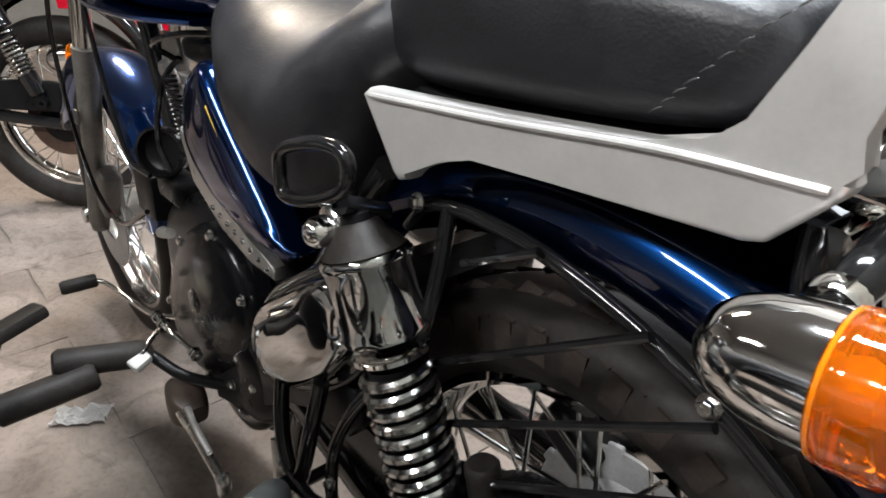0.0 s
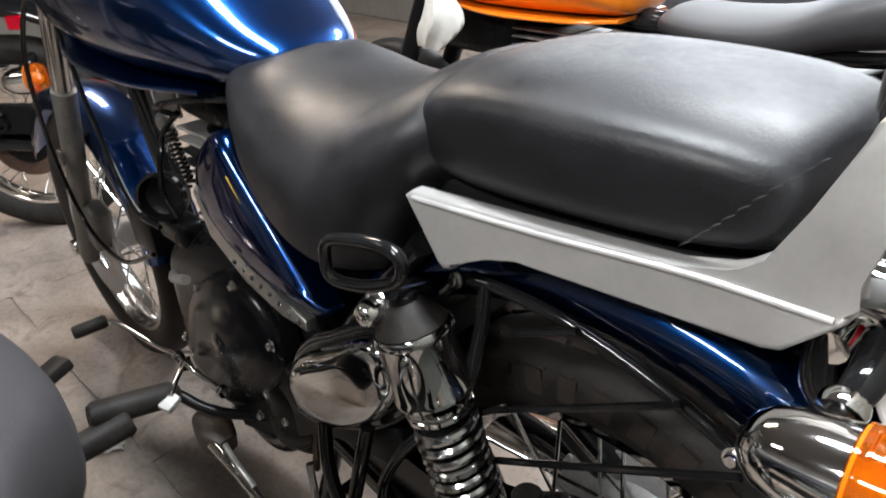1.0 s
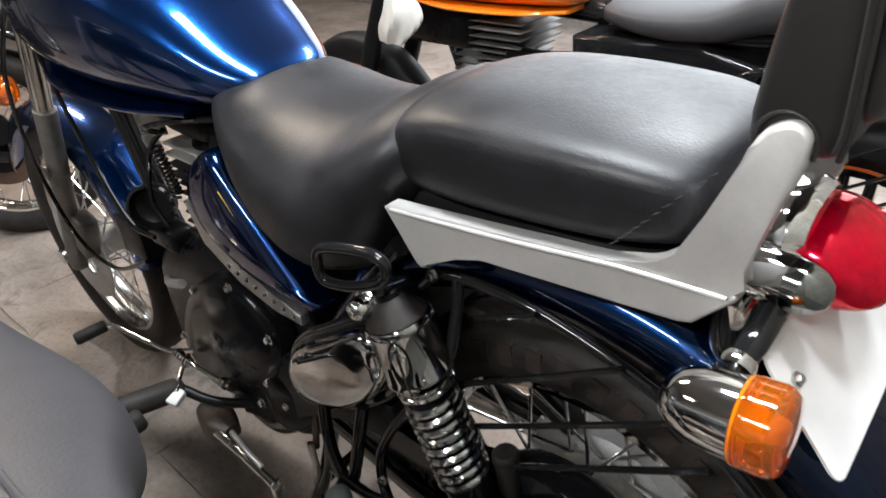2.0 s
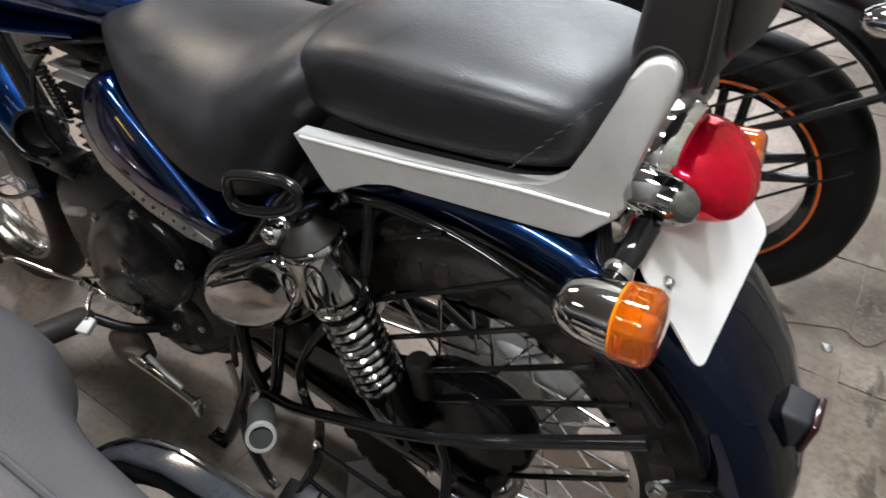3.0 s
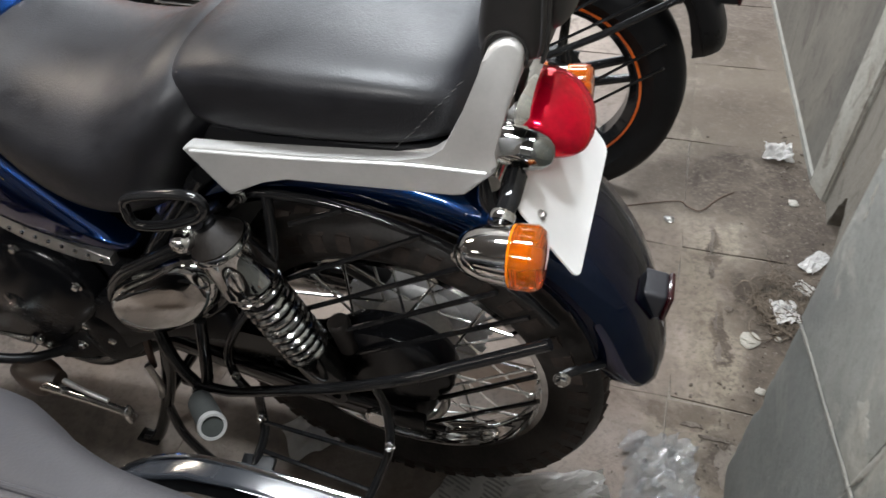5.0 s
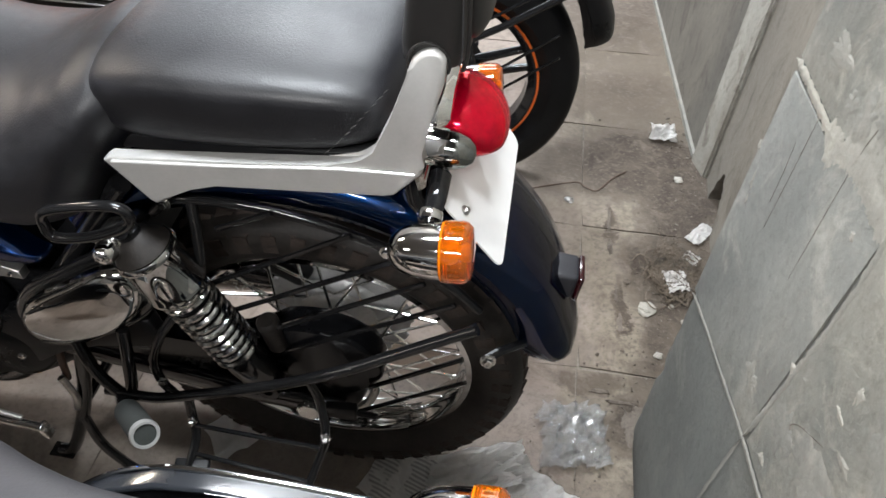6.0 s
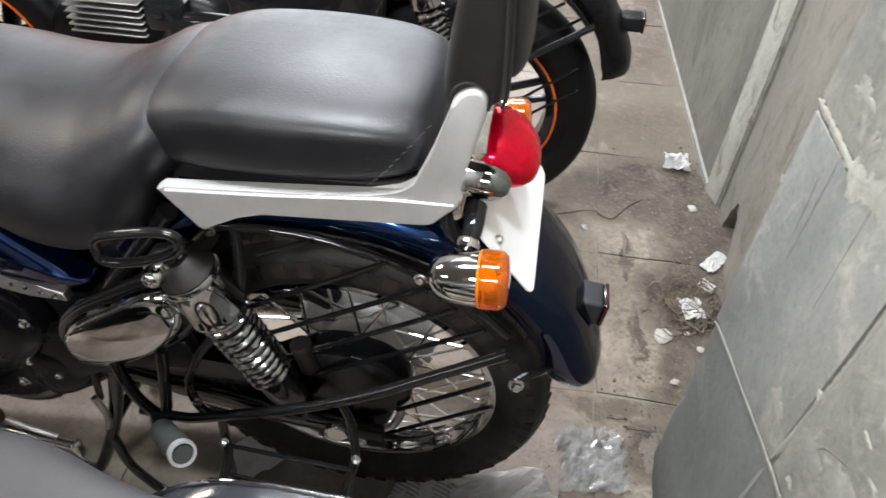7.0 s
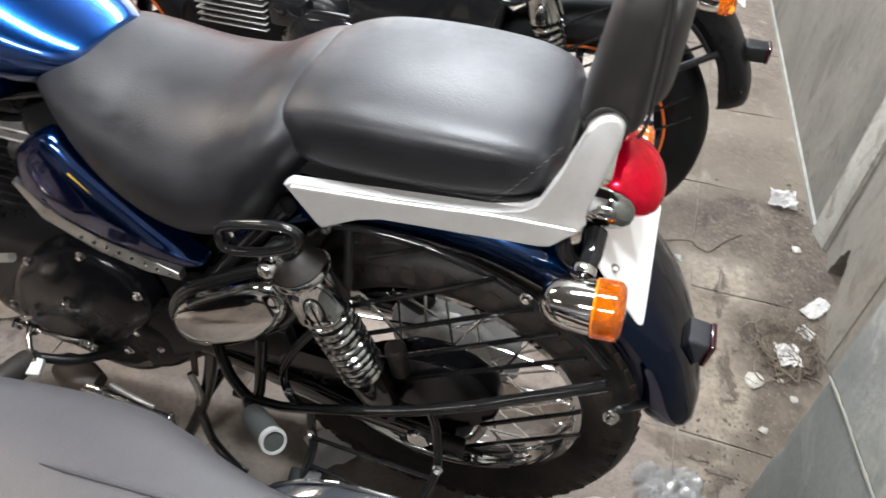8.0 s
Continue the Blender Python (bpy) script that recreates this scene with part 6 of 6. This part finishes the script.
def crumpled_sheet(name, at, w, d, height, seed, material, label, category, turn=0, fold=1.0, rag=0.09):
    """A thin creased sheet that lies on the floor."""
    bm = bmesh.new()
    n = 16
    g = []
    off = V(seed * 3.7, seed * 1.3, 0)
    for i in range(n + 1):
        row = []
        for j in range(n + 1):
            u, v = i / n - 0.5, j / n - 0.5
            q = V(u, v, 0) * 5 * fold + off
            edge = rag * noise.noise(q * 1.5)
            z = abs(noise.noise(q)) + 0.5 * abs(noise.noise(q * 2.3))
            row.append(bm.verts.new(((u + edge) * w, (v + edge * 0.7) * d, 0.002 + height * z)))
        g.append(row)
    for i in range(n):
        for j in range(n):
            bm.faces.new((g[i][j], g[i + 1][j], g[i + 1][j + 1], g[i][j + 1]))
    r = bmesh.ops.solidify(bm, geom=bm.faces[:], thickness=0.0006)
    ob = finish(name, bm, material, smooth=False)
    ob.location = at
    ob.rotation_euler.z = radians(turn)
    return tagged(ob, label, category)


CLEAR = mat("clear_plastic", (0.85, 0.85, 0.85), 0.08, spec=0.5, transmission=0.88)
crumpled_sheet("newspaper", (0.29, -0.03, 0.0), 0.2, 0.09, 0.03, 1, PAPER, "crumpled sheet of white paper on the floor", "paper", 20, 0.6)
crumpled_sheet("newspaper", (0.39, -0.12, 0.0), 0.13, 0.2, 0.03, 2, PAPER, "crumpled sheet of white paper on the floor", "paper", -30, 0.6)
crumpled_sheet("newspaper", (0.15, -0.075, 0.0), 0.12, 0.14, 0.012, 3, NEWS, "creased sheet of grey newsprint on the floor", "paper", 70, 0.5)
crumpled_sheet("plastic_bag", (0.475, 0.08, 0.0), 0.13, 0.14, 0.025, 4, CLEAR, "clear crinkled plastic bag on the floor", "plastic bag", 10, 1.3, 0.22)
crumpled_sheet("paper_scrap", (-0.209, -0.027, 0.0), 0.1, 0.09, 0.006, 5, PAPER, "flat scrap of pale paper on the floor", "paper", 45, 0.4)
crumpled_sheet("paper_ball", (0.717, 1.135, 0.0), 0.075, 0.085, 0.035, 6, PAPER, "crumpled ball of white paper by the wall", "paper", 0, 0.5, 0.16)
crumpled_sheet("paper_scrap", (-1.043, -0.258, 0.0), 0.11, 0.05, 0.03, 7, PAPER, "folded scrap of white paper on the floor", "paper", 60, 0.7)
crumpled_sheet("paper_scrap", (0.709, 0.522, 0.016), 0.055, 0.065, 0.014, 8, PAPER, "torn scrap of white paper in the dirt", "paper", 15, 1.2)
crumpled_sheet("paper_scrap", (0.753, 0.609, 0.012), 0.035, 0.04, 0.012, 9, PAPER, "torn scrap of white paper in the dirt", "paper", 60, 1.2)
crumpled_sheet("paper_scrap", (0.787, 0.712, 0.004), 0.04, 0.085, 0.01, 10, PAPER, "torn scrap of white paper by the wall", "paper", -40, 0.8)


def pebble(at, r, seed, material, label, category="stone"):
    bm = bmesh.new()
    bmesh.ops.create_icosphere(bm, subdivisions=2, radius=r)
    for v in bm.verts:
        v.co *= 1 + 0.45 * noise.noise(v.co / r * 1.3 + V(seed, 0, 0)) + 0.2 * noise.noise(v.co / r * 3 + V(seed, 2, 0))
        v.co.z *= 0.3
    lowest = min(v.co.z for v in bm.verts)
    ob = finish("stone", bm, material, smooth=False)
    ob.location = (at[0], at[1], -lowest)
    return tagged(ob, label, category, "loose stones")


pebble((0.637, 0.436), 0.021, 1, PLASTER_OLD, "pale chip of broken plaster on the floor")
pebble((0.697, 0.455), 0.007, 2, PLASTER_OLD, "small pale chip of plaster on the floor")
pebble((0.75, 0.927), 0.014, 3, PLASTER_OLD, "small pale chip of plaster on the floor")
pebble((0.593, 0.517), 0.009, 4, DIRT, "small dark stone on the floor")
pebble((0.658, 0.308), 0.01, 5, PLASTER_OLD, "small pale chip of plaster on the floor")
pebble((0.725, 0.413), 0.009, 6, PLASTER_OLD, "pale chip of broken plaster on the floor")
pebble((0.445, 0.79), 0.012, 7, STEEL, "small bright chip on the floor")

# matted fibre in the corner, soil along the wall foot, a bent wire
bm = bmesh.new()
rnd = random.Random(3)
for k in range(420):
    a, c = rnd.uniform(0, 6.28), V(0.71 + rnd.gauss(0, 0.027), 0.56 + rnd.gauss(0, 0.04), 0.004)
    r = rnd.uniform(0.01, 0.034)
    sweep = rnd.uniform(1.2, 4.5)
    tube([c + V(r * math.cos(a + sweep * q / 4), r * rnd.uniform(0.5, 1.6) * math.sin(a + sweep * q / 4), rnd.uniform(0, 0.02)) for q in range(5)], rnd.uniform(0.0007, 0.0018), 4, 3, bm=bm)
tagged(finish("fibre_tangle", bm, mat("dry_fibre", (0.12, 0.094, 0.07), 0.85, vary=0.75, scale=25)), "tangle of dry brown coir fibre in the dirt", "debris", kind="stuff")
bm = bmesh.new()
rnd = random.Random(5)
for k in range(620):
    y = -0.1 + 1.35 * rnd.random()
    x = (0.55 + 0.39 * max(0, y) if y < 0.75 else 0.82) - abs(rnd.gauss(0, 0.075)) - 0.003
    s = min(0.0036, abs(rnd.gauss(0.0006, 0.001)) + 0.0005)
    join(bm, rbox((s * 2, s * 1.5, s), (x, y, s * 0.5), 0, turn=(rnd.uniform(-20, 20), rnd.uniform(-20, 20), rnd.uniform(0, 180))))
tagged(finish("grit", bm, DIRT, smooth=False), "loose brown grit along the foot of the wall", "grit", kind="stuff")
bm = bmesh.new()
for k in range(70):
    y = 0.05 + 1.1 * rnd.random()
    x = (0.55 + 0.39 * max(0, y) if y < 0.75 else 0.82) - abs(rnd.gauss(0, 0.06)) - 0.004
    s = min(0.0045, abs(rnd.gauss(0.0006, 0.0011)) + 0.0006)
    join(bm, rbox((s * 2.2, s * 1.5, s * 0.6), (x, y, s * 0.4), 0, turn=(rnd.uniform(-15, 15), rnd.uniform(-15, 15), rnd.uniform(0, 180))))
tagged(finish("plaster_crumbs", bm, BROWN_WALL, smooth=False), "pale crumbs of fallen plaster along the wall", "crumbs", kind="stuff")
tagged(finish("wire", tube([(0.33, 0.815, 0.003), (0.395, 0.842, 0.004), (0.464, 0.867, 0.003), (0.49, 0.846, 0.005), (0.521, 0.842, 0.003), (0.562, 0.898, 0.004), (0.603, 0.938, 0.003)], 0.0017, 6), RUST),
       "thin bent brown wire on the floor", "wire")


def dirt_patch(at, rx, ry, seed, thick=0.002, material=DUST):
    """A thin uneven film of soil on the floor, ragged at its rim."""
    bm = bmesh.new()
    n, rings = 40, 7
    vs = []
    for r in range(1, rings + 1):
        row = []
        for k in range(n):
            a = 2 * math.pi * k / n
            q = V(math.cos(a), math.sin(a), seed)
            f = r / rings * (1 + 0.55 * noise.noise(q * 1.4) + 0.3 * noise.noise(q * 4))
            row.append(bm.verts.new((rx * f * math.cos(a), ry * f * math.sin(a), thick * (1 - (r / rings) ** 2) + 0.0006 + (0.0012 * noise.noise(q * 9 * r) if r < rings else -0.003))))
        vs.append(row)
    bm.faces.new(vs[0])
    for r in range(rings - 1):
        for k in range(n):
            bm.faces.new((vs[r][k], vs[r][(k + 1) % n], vs[r + 1][(k + 1) % n], vs[r + 1][k]))
    ob = finish("dirt", bm, material)
    ob.location = at
    return tagged(ob, "thin brown film of soil on the floor", "dirt", kind="stuff")


SOIL = rough_surface("damp_soil", (0.1, 0.082, 0.066), (0.15, 0.125, 0.103), (0.06, 0.048, 0.039), 14, 0.6, 0.5)
dirt_patch((0.705, 0.575, 0), 0.055, 0.068, 1, 0.003, SOIL)
dirt_patch((0.6, 0.12, 0), 0.028, 0.04, 7, 0.003, SOIL)
for k, (x, y, rx, ry) in enumerate(((0.5525, 0.735, 0.005, 0.055), (0.555, 0.63, 0.006, 0.03), (0.567, 0.47, 0.005, 0.03), (0.5755, 0.385, 0.008, 0.035), (0.526, 0.195, 0.022, 0.006), (0.57, 0.174, 0.035, 0.005), (0.612, 0.16, 0.014, 0.012))):
    dirt_patch((x, y, 0), rx, ry, 40 + k, 0.001, SOIL)


# slabs
slabs = {}
random.seed(7)
SX, SY = 0.47, 0.45
for i in range(-11, 4):
    for j in range(-9, 8):
        x, y = -0.93 + SX * (i + 2.5), 0.25 + SY * (j - 0.5)
        if x < -6.2 or y < -4.1:
            continue
        k = random.randrange(6)
        if k not in slabs:
            slabs[k] = slab_mesh(SX - 0.0025, SY - 0.0025, k)
            me = bpy.data.meshes.new("slab")
            slabs[k].to_mesh(me)
            slabs[k].free()
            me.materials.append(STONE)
            slabs[k] = me
        o = new("slab", slabs[k])
        o.parent = floor
        o.matrix_basis = pose(x, y, random.uniform(-0.0015, 0.0), 0, 0, random.uniform(-0.3, 0.3))
